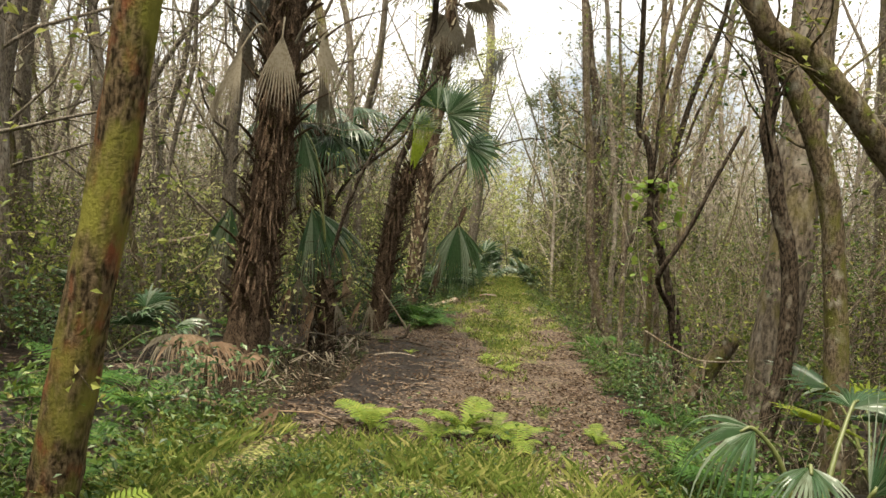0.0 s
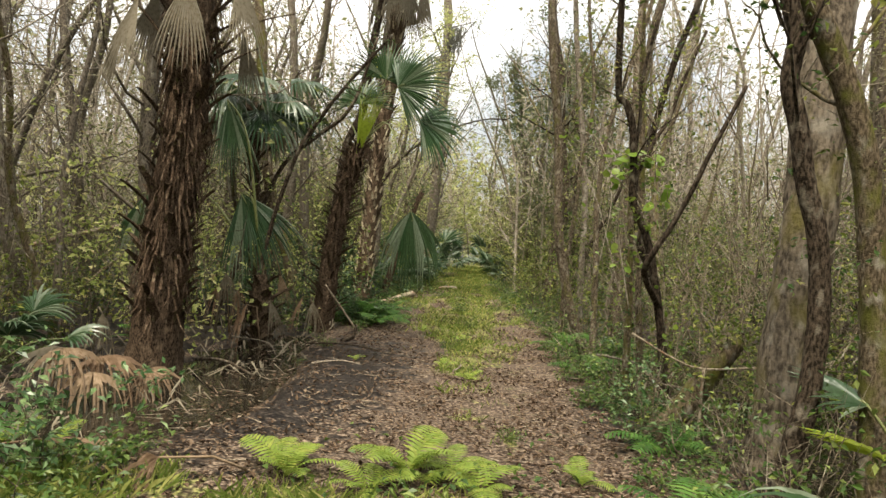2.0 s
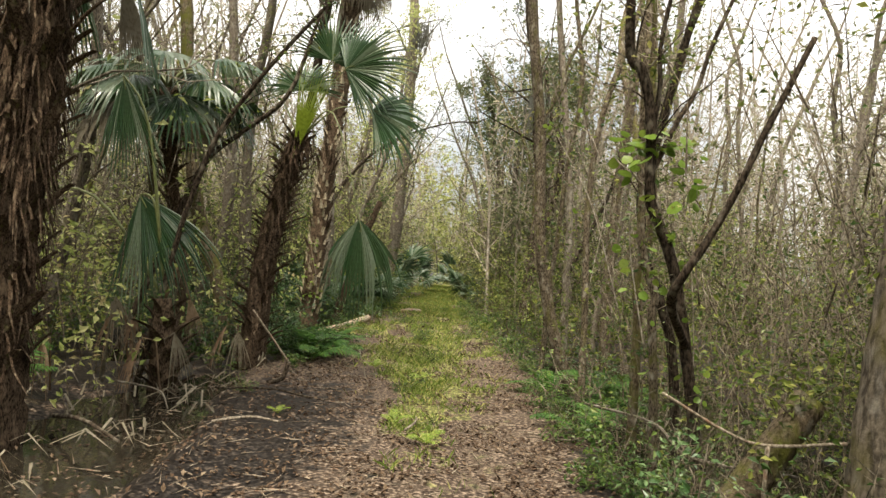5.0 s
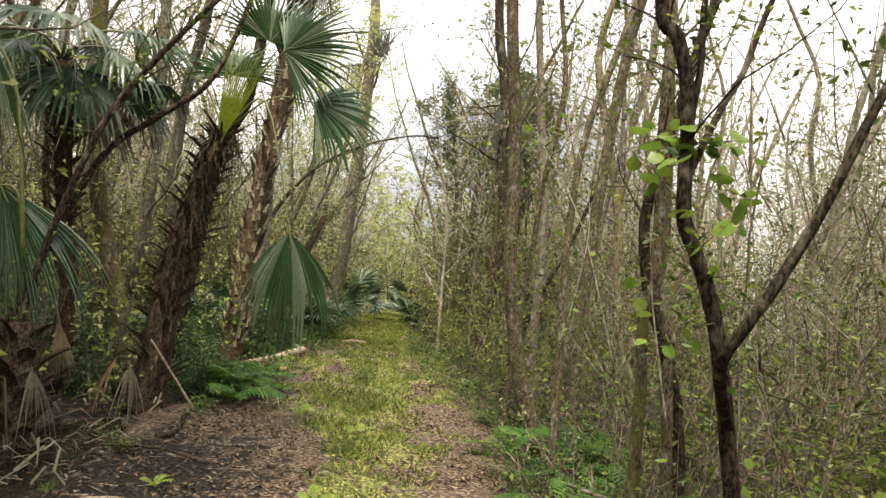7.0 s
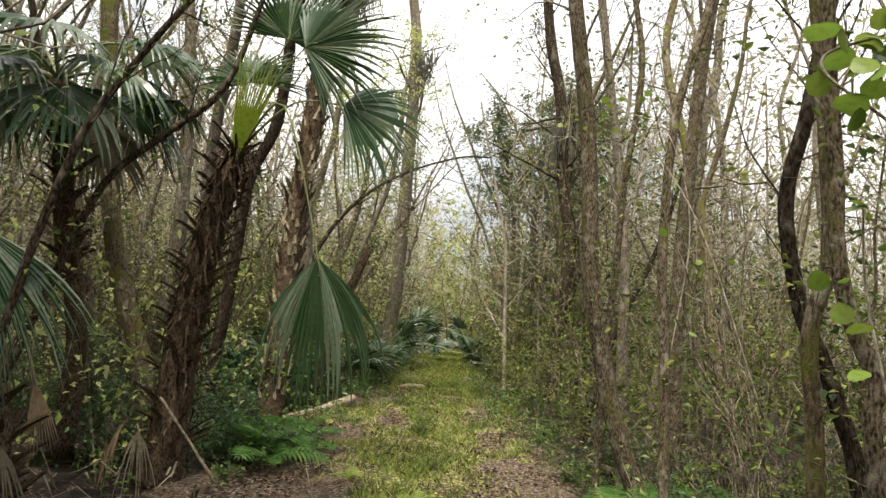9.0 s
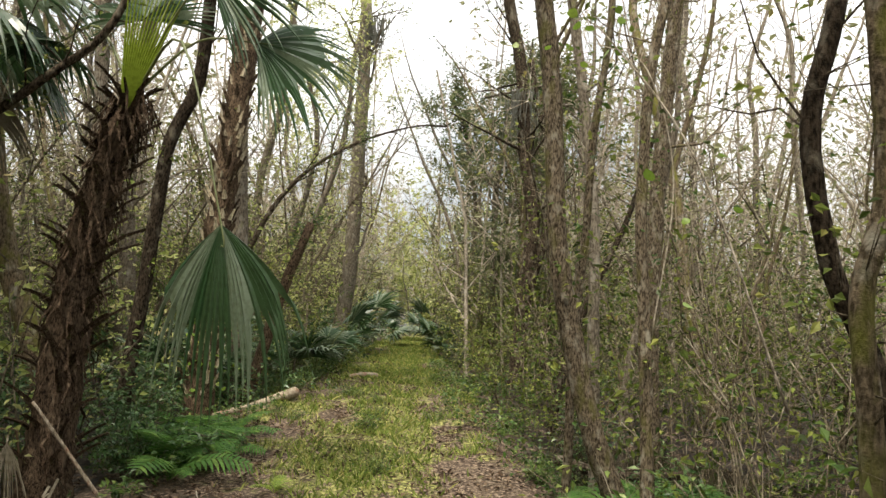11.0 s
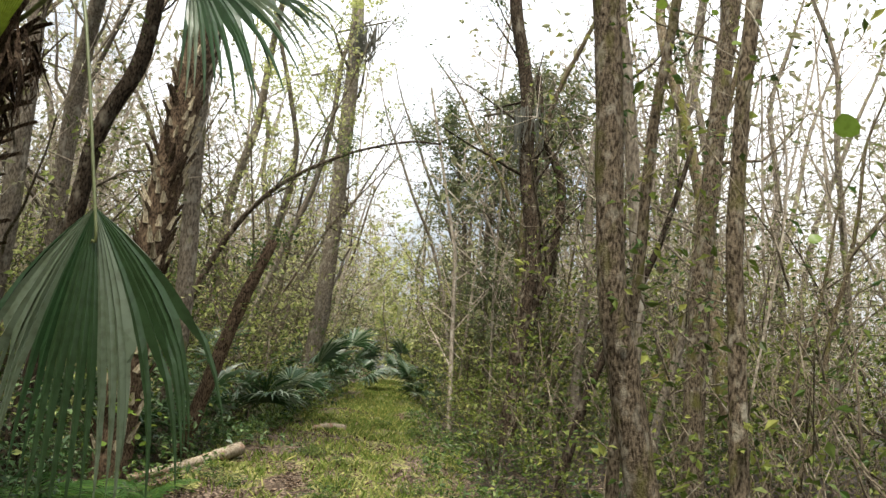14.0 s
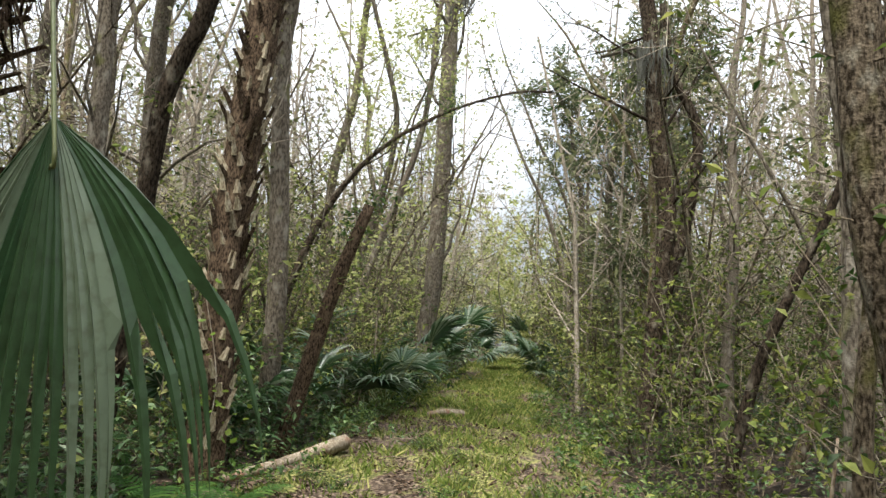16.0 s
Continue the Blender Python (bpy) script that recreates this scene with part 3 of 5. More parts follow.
def fibre(palm, pts, r, count, seed, length=0.5, mat=None):
    """Loose fibres and dead thatch hanging round a trunk."""
    rng = np.random.default_rng(seed)
    base = np.array(palm.matrix_basis.translation)
    path = spline(np.array(pts, float) - base, 8)
    g = Geo()
    for _ in range(count):
        c = path[rng.integers(len(path))]
        a = rng.uniform(0, 2 * math.pi)
        o = np.array((math.cos(a), math.sin(a), 0))
        s = np.array((-math.sin(a), math.cos(a), 0)) * rng.uniform(0.004, 0.012)
        L = length * rng.uniform(0.4, 1.2)
        p0 = c + o * r
        p1 = p0 + o * 0.06 + np.array((0, 0, -L * 0.5)) + rng.normal(size=3) * 0.02
        p2 = p1 + np.array((0, 0, -L * 0.5)) + rng.normal(size=3) * 0.04
        g.add([p0 - s, p0 + s, p1 + s, p1 - s, p2], [(0, 1, 2, 3), (3, 2, 4)])
    mass("thatch", g.mesh("thatch", mat or M_FAN_GREY, False), palm)


# the stout shaggy palm by the dead fronds
p = [(-1.72, 8.24, -0.15), (-1.67, 8.24, 0.6), (-1.62, 8.25, 1.5), (-1.54, 8.26, 2.5), (-1.55, 8.28, 3.7), (-1.5, 8.3, 5.2), (-1.45, 8.35, 6.6)]
palm_a = thing("palm_tree", p[0], "stout dark palm trunk clothed in shaggy brown fibre", "palm tree")
palm_trunk(palm_a, p, [0.3, 0.22, 0.2, 0.2, 0.2, 0.19, 0.18], BOOTS, 22, 7, 0.12, 0.98, 11, 0, 0.9)
fibre(palm_a, p[1:], 0.22, 1400, 12, 0.45, M_THATCH)
top = np.array(p[-1])
for k in range(13):
    a = k * 2.4
    o = np.array((math.cos(a), math.sin(a), 0))
    rise_ = 0.9 - 0.15 * k
    frond(palm_a, top, top + o * (0.8 + 0.03 * k) + np.array((0, 0, 0.3 + rise_ * 0.7)), o + np.array((0, 0, rise_ * 0.6)), (0, 0, 1), 0.85, 1.9, 0.5, 30, 100 + k, None if k < 10 else M_FAN_GREY, "", 0.2)

for k in range(26):
    rg = np.random.default_rng(150 + k)
    a = k * 2.4
    o = np.array((math.cos(a), math.sin(a), 0))
    z = 2.7 + 0.09 * k
    r0 = np.array((-1.54 + o[0] * 0.16, 8.27 + o[1] * 0.16, z)) - np.array(p[0])
    L = rg.uniform(0.6, 1.1)
    g = Geo()
    tube(g, spline([r0, r0 + o * L * 0.45 + np.array((0, 0, 0.5 * L)), r0 + o * L * 0.95 + np.array((0, 0, 0.75 * L))], 5), [0.022, 0.011, 0.006], 5)
    part("stalk", g.mesh("stalk", M_BOOT), palm_a, "bare dark old leaf stalk")
for k in range(8):
    a = k * 0.8 + 0.3
    o = np.array((math.cos(a), math.sin(a), 0))
    h = np.array((-1.54, 8.27, 3.3 + 0.15 * (k % 4))) + o * 0.6
    frond(palm_a, np.array((-1.54, 8.27, 3.6)) + o * 0.15, h, o * 0.3 + np.array((0, 0, -1.0)), o + np.array((0, 0, 0.2)), 0.9, 0.4, 0.4, 14, 170 + k, M_FAN_GREY if k % 2 or o[1] < -0.2 else None, "", 0.25)

# the young leaning palm whose fans hang over the trail
p = [(-1.2, 12.08, -0.1), (-1.17, 12.08, 0.3), (-1.12, 12.09, 1.1), (-1.05, 12.09, 1.66), (-0.96, 12.1, 2.15), (-0.86, 12.1, 2.55), (-0.8, 12.11, 2.75)]
palm_b = thing("palm_tree", p[0], "leaning young palm with rough trunk and big green fans", "palm tree")
palm_trunk(palm_b, p, [0.2, 0.15, 0.135, 0.12, 0.1, 0.06], SPIKES, 18, 7, 0.12, 0.99, 21, 10, 0.6)
fibre(palm_b, p[1:], 0.14, 420, 22, 0.3, M_THATCH)
top = np.array(p[-1])
FR = [
    ((0.17, 11.42, 1.78), (0.08, -0.05, -1.0), (0.15, -0.95, 0.1), 1.14, 1.0, 2.0, 24, None, 0.75),
    ((0.07, 12.1, 3.14), (0.95, 0.1, -0.05), (-0.1, -0.75, 0.65), 0.95, 1.35, 1.0, 38, None, 0.2),
    ((-0.27, 12.0, 3.6), (0.75, -0.05, 0.3), (0.25, -0.85, 0.45), 0.95, 1.6, 0.55, 40, None, 0.1),
    ((-0.5, 12.2, 3.75), (0.1, 0.15, 1.0), (0.5, -0.8, 0.2), 0.7, 1.6, 0.3, 32, None, 0.1),
    ((-0.83, 12.0, 2.5), (0.2, 0.0, 0.97), (0.35, -0.9, 0.1), 1.15, 0.2, 0.02, 14, M_FAN_YOUNG, 0.0),
    ((-0.9, 12.35, 3.4), (-0.2, 0.6, 0.8), (0.1, -0.8, 0.6), 0.75, 1.5, 0.4, 30, None, 0.15),
    ((-1.5, 12.3, 3.2), (-0.9, 0.3, 0.1), (0, 0, 1), 0.75, 1.6, 0.7, 30, None, 0.3),
]
for k, (hub, ax, nr, R, sp, dr, sg, mt, ar) in enumerate(FR):
    frond(palm_b, top, hub, ax, nr, R, sp, dr, sg, 200 + k, mt, "", ar, stalk_r=0.022 if mt is M_FAN_YOUNG else 0.009, curl=0.5 if k == 0 else 0.25, join=0.45 if k == 0 else 0.55)

# the low palm with fans drooping beside it
p = [(-1.5, 10.52, -0.15), (-1.52, 10.51, 0.3), (-1.56, 10.5, 0.8)]
palm_c = thing("palm_tree", p[0], "short palm with drooping grey-green fans", "palm tree")
palm_trunk(palm_c, p, [0.15, 0.13, 0.1], BOOTS, 6, 5, 0.05, 0.95, 31, 10, 0.8)
top = np.array(p[-1])
FR = [
    ((-1.9, 10.5, 1.83), (0.45, -0.05, -0.75), (0.2, -0.9, 0.3), 1.3, 0.75, 0.9, 30, None, 0.4),
    ((-2.12, 10.4, 3.0), (0.25, -0.1, -1.0), (0.6, -0.8, 0.2), 1.15, 0.4, 0.4, 20, None, 0.6),
    ((-3.1, 10.3, 1.75), (-0.1, -0.1, -1.0), (0.3, -0.9, 0.3), 1.0, 0.5, 0.5, 22, None, 0.5),
    ((-1.35, 10.6, 0.85), (0.2, 0.1, -0.95), (0.4, -0.8, 0.3), 0.5, 0.28, 0.3, 12, M_FAN_DEAD, 0.3),
]
for k, (hub, ax, nr, R, sp, dr, sg, mt, ar) in enumerate(FR):
    frond(palm_c, top, hub, ax, nr, R, sp, dr, sg, 300 + k, mt, "", ar)

# the slim palm whose dark crown hangs over the left thicket
p = [(-2.5, 12.7, -0.1), (-2.45, 12.65, 1.0), (-2.55, 12.4, 2.2), (-2.55, 12.1, 3.3)]
palm_e = thing("palm_tree", p[0], "slim palm with a dark crown of drooping fans", "palm tree")
palm_trunk(palm_e, p, [0.11, 0.09, 0.085, 0.085], BOOTS, 9, 5, 0.5, 0.98, 51, 6, 0.7)
top = np.array(p[-1])
for k in range(13):
    a = k * 2.4 + 0.3
    o = np.array((math.cos(a), math.sin(a), 0))
    r_ = 0.55 - 0.13 * k
    frond(palm_e, top, top + o * 0.6 + np.array((0, 0, 0.15 + r_ * 0.45)), o + np.array((0, 0, r_ * 0.6 - 0.3)), (0, 0, 1), 0.95, 1.6, 1.3, 28, 460 + k, M_FAN_GREY if k > 10 else None, "", 0.15)

# the tall palm with pale patchy leaf bases
p = [(-1.36, 14.98, -0.05), (-1.31, 14.99, 0.94), (-1.27, 15.0, 1.99), (-1.22, 15.0, 2.75), (-1.15, 15.02, 3.6), (-1.05, 15.05, 5.0), (-1.0, 15.1, 6.8)]
palm_d = thing("palm_tree", p[0], "tall palm with pale patchwork of old leaf bases", "palm tree")
palm_trunk(palm_d, p, [0.16, 0.135, 0.13, 0.13, 0.13, 0.12], BOOTS_PALE, 42, 7, 0.06, 0.99, 41, 0, 0.68, 0.92)
top = np.array(p[-1])
for k in range(12):
    a = k * 2.4 + 0.7
    o = np.array((math.cos(a), math.sin(a), 0))
    r_ = 0.9 - 0.17 * k
    frond(palm_d, top, top + o * 0.8 + np.array((0, 0, 0.3 + r_ * 0.6)), o + np.array((0, 0, r_ * 0.6)), (0, 0, 1), 0.8, 1.9, 0.6, 26, 400 + k, None if k < 8 else M_FAN_GREY)


for k in range(10):
    a = k * 0.63 + 0.2
    o = np.array((math.cos(a), math.sin(a), 0))
    frond(palm_d, top - (0, 0, 0.3), top + o * 0.42 + np.array((0, 0, -0.55 - 0.1 * (k % 3))), o * 0.25 + np.array((0, 0, -1.0)), o + np.array((0, 0, 0.2)), 0.95, 0.45, 0.5, 14, 430 + k, M_FAN_GREY, "withered grey hanging frond", 0.1)


def palmetto(seed, fans, R, mat=None, height=0.7):
    """A stemless palm: fans on stalks fanning out from the ground."""
    rng = np.random.default_rng(seed)
    ob = thing("palmetto", (0, 0, 0), "low palmetto with green fans beside the trail", "palmetto", "palmettos by the trail")
    for k in range(fans):
        a = 2 * math.pi * k / fans + rng.uniform(-0.4, 0.4)
        o = np.array((math.cos(a), math.sin(a), 0))
        lift = rng.uniform(0.3, 1.0)
        hub = o * rng.uniform(0.3, 0.7) * height / 0.7 + np.array((0, 0, height * lift))
        frond(ob, (0, 0, 0.02), hub, o * 0.55 + np.array((0, 0, lift * 1.0)), (-o[0], -o[1], 0.35), R * rng.uniform(0.8, 1.15), 1.5, 0.95, 18, seed * 50 + k, mat, "", 0.12, 0.5, 0.009)
    return ob


first = palmetto(7, 8, 0.55)
first.matrix_basis = Matrix.Translation(place(-1.75, 17.4))
second = palmetto(8, 7, 0.6, None, 0.9)
second.matrix_basis = Matrix.Translation(place(-0.9, 18.3))
for k, (x, y, s, src) in enumerate([(-1.7, 20.4, 0.9, 0), (-2.6, 19.2, 1.2, 1), (-2.6, 22.5, 1.2, 0), (-2.6, 25.5, 1.4, 1), (-2.9, 28.5, 1.5, 0), (-3.6, 31, 1.5, 1), (0.8, 29.5, 1.2, 1), (1.1, 26, 1.1, 0), (-3.1, 7.8, 0.8, 1),
                                    (-3.8, 27, 1.3, 0), (-4.2, 21, 1.2, 0), (-2.9, 16.6, 0.9, 1), (-1.9, 15.9, 0.9, 0), (1.6, 33, 1.4, 0),
                                    (-1.75, 24.3, 1.3, 0), (-1.95, 27.4, 1.5, 1), (0.35, 27.2, 1.2, 0), (0.1, 31, 1.3, 1), (-2.15, 31, 1.5, 0), (-1.3, 20.6, 0.8, 1), (-1.35, 18.9, 0.9, 0), (0.75, 24.5, 0.9, 1)]):
    copy_thing((first, second)[src], Matrix.Translation(place(x, y)) @ pose(0, 0, 0, 0, 0, k * 77) @ Matrix.Scale(s, 4))

# the low palmetto at the trail's edge, one fan bent over the grass
low = thing("palmetto", (3.25, 3.95, 0.0), "low palmetto with a fan bent over the grass", "palmetto", "palmettos by the trail")
FR = [
    ((2.95, 3.86, 0.72), (-0.8, -0.2, -0.15), (-0.15, -0.55, 0.8), 0.6, 1.15, 2.0, 16, None, 0.15),
    ((3.35, 3.6, 0.55), (0.35, -0.2, 0.9), (-0.8, -0.5, 0.2), 0.5, 0.7, 0.15, 14, None, 0.02),
    ((3.5, 4.3, 0.8), (0.5, 0.5, 0.4), (-0.3, -0.3, 0.9), 0.6, 1.3, 1.0, 22, None, 0.1),
    ((3.1, 3.55, 0.66), (-0.1, -0.6, -0.2), (-0.1, -0.5, 0.9), 0.5, 1.2, 1.5, 20, None, 0.1),
]
for k, (hub, ax, nr, R, sp, dr, sg, mt, ar) in enumerate(FR):
    frond(low, (3.25, 3.95, 0.05), hub, ax, nr, R, sp, dr, sg, 500 + k, mt, "", ar, 0.3)
low2 = thing("palmetto", (4.35, 6.2, -0.1), "bright palmetto among dark trunks", "palmetto", "palmettos by the trail")
for k in range(6):
    a = k * 1.05 + 0.4
    o = np.array((math.cos(a), math.sin(a), 0))
    frond(low2, (4.35, 6.2, -0.08), np.array((4.35, 6.2, 0.35 + 0.12 * (k % 3))) + o * 0.35, o + np.array((0, 0, 0.5)), (-o[0] * .3, -o[1] * .3, 1), 0.5, 1.5, 0.3, 20, 520 + k, M_FAN_YOUNG if k % 2 else None, "", 0.1)


# ---- trees that stand by the trail ----
def trail_tree(pts, radii, mat, label, seed, tops=8.5, first=0.45, count=12, reach=1.6, leaves=260, leaf_size=0.05, flare=0.0, name="tree", leaf_mat=None, arms=(), group=""):
    """A tree on a given line, drawn on upwards, with limbs, twigs and leaves."""
    rng = np.random.default_rng(seed)
    base = np.array((pts[0][0], pts[0][1], min(pts[0][2], land(pts[0][0], pts[0][1])) - 0.05))
    q = [np.array(v, float) - base for v in pts]
    q[0] = np.zeros(3)
    d = unit(q[-1] - q[-2]) * 0.6 + np.array((0, 0, 0.6))
    while q[-1][2] < tops:
        d = unit(d + rng.normal(size=3) * 0.18 + np.array((0, 0, 0.25)))
        q.append(q[-1] + d * 1.1)
    path = spline(q, 6)
    ob = thing(name, base, label, "tree", group)
    g = Geo()
    zs = path[:, 2]
    rr = np.interp(zs, np.linspace(0, max(zs), len(radii)), radii)
    if flare:
        rr = rr * (1 + flare * np.exp(-zs / 0.35))
    tube(g, path, rr, 14, 0.06, rng)
    part("trunk", g.mesh("trunk", mat), ob)
    shoots, tips = Geo(), []
    low = np.flatnonzero((zs > 0.15) & (zs < 4.5))
    for _ in range(34):
        c = path[low[rng.integers(len(low))]]
        a = rng.uniform(0, 2 * math.pi)
        L = rng.uniform(0.15, 0.6)
        e = c + np.array((math.cos(a), math.sin(a), rng.uniform(-0.2, 0.9))) * L
        w = e + base
        if abs(w[0] - 1.75) < 0.95 and w[1] < 11.6 and w[2] < 2.6:
            continue
        strip(shoots, c, e, 0.004)
        tips += [c + (e - c) * rng.uniform(0.3, 1.1) + rng.normal(size=3) * 0.04 for _ in range(7)]
    if tips:
        lf = Geo()
        leaf_quads(lf, tips, 0.05, rng, 0.45, 0.55, 0.2)
        mass("shoot_growth", shoots.mesh("shoot_growth", M_STEM), ob)
        mass("shoot_foliage", lf.mesh("shoot_foliage", M_LEAF_SPARSE if seed % 3 else M_LEAF_GREEN, False), ob)
    for line, r0, r1 in arms:
        a = spline(np.array(line, float) - base, 6)
        g = Geo()
        tube(g, a, [r0, r1], 9, 0.06, rng)
        part("limb", g.mesh("limb", mat), ob)
        extra = crown_along(a, r0, rng, 0.5, 4, 0.9, 60, leaf_size, mat, leaf_mat or M_LEAF_SPARSE, base=base)
        mass("twig_growth", extra[1].mesh("twig_growth", M_TWIG), ob)
        mass("foliage", extra[2].mesh("foliage", leaf_mat or M_LEAF_SPARSE, False), ob)
    limbs, twigs, lf = crown_along(path, radii[0], rng, first, count, reach, leaves, leaf_size, mat, leaf_mat, base=base)
    mass("branching", limbs.mesh("branching", mat), ob)
    mass("twig_growth", twigs.mesh("twig_growth", M_STEM), ob)
    mass("foliage", lf.mesh("foliage", leaf_mat or M_LEAF_SPARSE, False), ob)
    return ob


trail_tree([(-0.16, 3.16, -0.05), (-0.12, 3.17, 0.2), (-0.05, 3.18, 0.88), (0.03, 3.2, 1.65), (0.09, 3.2, 2.41)], [0.115, 0.098, 0.094, 0.092, 0.088, 0.06], M_BARK_RUST, "mossy tree trunk with rust-red bark patches", 601, 9, 0.5, 10, 1.4, 160)
trail_tree([(3.78, 7.34, -0.2), (3.84, 7.35, 0.1), (3.89, 7.35, 0.89), (3.96, 7.35, 1.68), (3.97, 7.35, 2.46), (3.98, 7.36, 3.15), (4.02, 7.4, 5)], [0.195, 0.195, 0.19, 0.175, 0.155, 0.13, 0.08], M_CYPRESS, "large grey swamp tree with flared mossy base", 602, 12, 0.6, 14, 2.2, 260, 0.05, 0.18)
trail_tree([(3.58, 6.35, -0.15), (3.63, 6.35, 0.28), (3.69, 6.35, 0.57), (3.72, 6.35, 1.01), (3.71, 6.35, 1.33), (3.67, 6.35, 1.64), (3.58, 6.35, 1.95), (3.52, 6.35, 2.26), (3.44, 6.35, 2.57), (3.46, 6.35, 2.85), (3.36, 6.35, 3.2)], [0.075, 0.064, 0.056, 0.052, 0.05, 0.04], M_BARK_DARK, "dark crooked young tree leaning over the trail edge", 603, 7, 0.5, 10, 1.5, 180, 0.05, 0.2)
trail_tree([(4.2, 6.5, -0.15), (4.14, 6.5, 0.72), (4.06, 6.5, 1.54), (3.98, 6.48, 2.05), (3.83, 6.45, 2.5), (3.6, 6.41, 2.98), (3.27, 6.34, 3.5)], [0.1, 0.085, 0.08, 0.07, 0.05], M_BARK_MOSS, "mossy speckled trunk bowed over the trail", 604, 6, 0.4, 10, 1.3, 150, 0.05, 0.2)
trail_tree([(3.3, 8.55, -0.2), (3.2, 8.52, 0.4), (3.03, 8.5, 1.29), (2.95, 8.5, 1.57), (2.87, 8.5, 1.76), (2.8, 8.5, 1.93), (2.78, 8.5, 2.28), (2.75, 8.5, 2.57), (2.68, 8.5, 2.8), (2.59, 8.5, 2.98)], [0.042, 0.038, 0.034, 0.026, 0.02], M_BARK_DARK, "crooked forked dark tree with a long side limb", 605, 6.5, 0.5, 9, 1.2, 120, 0.06, 0.2,
           arms=[([(3.1, 8.5, 0.95), (2.9, 8.1, 1.25), (2.93, 7.95, 1.43), (3.06, 7.95, 1.66), (3.21, 7.95, 1.98), (3.33, 7.95, 2.29), (3.6, 8.0, 2.9)], 0.03, 0.018),
                 ([(2.8, 8.5, 1.98), (2.79, 8.5, 2.2), (2.79, 8.5, 2.43), (2.81, 8.5, 2.67), (2.8, 8.5, 3.02), (2.9, 8.5, 3.6)], 0.022, 0.014),
                 ([(2.8, 8.52, 2.1), (2.99, 8.7, 2.52), (3.12, 8.8, 2.76), (3.22, 8.8, 3.12), (3.4, 8.8, 3.6)], 0.02, 0.014)])
trail_tree([(3.1, 9.2, -0.2), (3.05, 9.2, 0.54), (3.0, 9.2, 1.08), (3.01, 9.2, 1.26), (2.92, 9.2, 1.49), (2.87, 9.2, 1.76), (2.86, 9.2, 2.07), (2.83, 9.2, 2.52), (2.82, 9.2, 3.08)], [0.036, 0.032, 0.028, 0.025, 0.02], M_BARK_BROWN, "slender crooked tree rising from black water", 606, 7, 0.4, 11, 1.2, 220, 0.05)
trail_tree([(3.0, 9.67, -0.2), (2.98, 9.67, 0.89), (2.95, 9.67, 1.43), (3.03, 9.67, 1.83), (2.97, 9.67, 2.81), (2.93, 9.67, 3.4)], [0.042, 0.036, 0.034, 0.03, 0.022], M_BARK_MOSS, "slender mossy tree rising from black water", 607, 8, 0.4, 11, 1.2, 220, 0.05)
trail_tree([(2.78, 12.06, -0.1), (2.46, 12.02, 0.56), (2.28, 12.0, 1.3), (2.2, 12.0, 1.72), (2.15, 12.0, 2.46), (2.1, 12.0, 3.07), (1.95, 11.95, 4.1)], [0.075, 0.064, 0.06, 0.055, 0.04], M_BARK_BROWN, "grey tree leaning over the trail with bark scars", 608, 8, 0.5, 12, 1.4, 200, 0.05, 0.25)
trail_tree([(2.34, 12.56, -0.1), (2.36, 12.57, 0.5), (2.37, 12.57, 1.16), (2.44, 12.58, 1.88), (2.48, 12.58, 2.63)], [0.036, 0.028, 0.026, 0.02], M_BARK_BROWN, "straight slim grey tree beside a leaning one", 609, 7, 0.45, 10, 1.2, 160)
trail_tree([(2.8, 12.0, -0.1), (2.78, 12.0, 0.69), (2.75, 12.0, 1.39), (2.72, 11.99, 2.1), (2.79, 12.0, 3.12)], [0.045, 0.034, 0.032, 0.026], M_BARK_BROWN, "upright grey tree with lichen patches", 610, 8, 0.4, 12, 1.3, 200)
trail_tree([(3.55, 10.26, -0.25), (3.4, 10.23, 0.7), (3.3, 10.22, 1.06), (3.22, 10.22, 1.3), (3.1, 10.21, 1.57), (3.02, 10.21, 2.11), (3.12, 10.21, 2.6)], [0.05, 0.04, 0.037, 0.03], M_BARK_DARK, "dark bent tree over the water", 611, 6, 0.5, 8, 1.1, 120)
trail_tree([(3.4, 14.52, -0.2), (3.35, 14.5, 0.3), (3.33, 14.5, 1.2), (3.36, 14.5, 2.25), (3.42, 14.5, 3.2), (3.5, 14.5, 4.2)], [0.085, 0.076, 0.07, 0.055], M_BARK_BROWN, "slim upright grey tree at the trail edge", 612, 8, 0.4, 12, 1.4, 260, 0.05, 0.2)
trail_tree([(2.7, 13.5, -0.2), (2.66, 13.5, 0.6), (2.64, 13.5, 1.31), (2.63, 13.5, 2.1), (2.52, 13.5, 3.13), (2.43, 13.5, 3.78)], [0.055, 0.045, 0.042, 0.035], M_BARK, "grey lichened tree in the roadside thicket", 625, 8, 0.4, 12, 1.3, 220, 0.05, 0.2)
trail_tree([(3.0, 7.66, -0.2), (3.03, 7.67, -0.06), (3.23, 7.67, 0.21), (3.43, 7.67, 0.54), (3.6, 7.7, 0.8)], [0.11, 0.1, 0.09], M_BARK_MOSS, "thick mossy leaning stump at the trail edge", 626, 0.5, 0.85, 2, 0.3, 20, 0.05, 0.1, name="dead_trunk")
trail_tree([(2.5, 15.94, -0.1), (2.6, 15.96, 0.48), (2.79, 15.98, 1.18), (3.0, 16.01, 1.69), (3.4, 16.1, 2.6)], [0.055, 0.045, 0.035, 0.02], M_BARK_DARK, "low leaning dark trunk above the water", 613, 3.2, 0.4, 8, 1.0, 160)
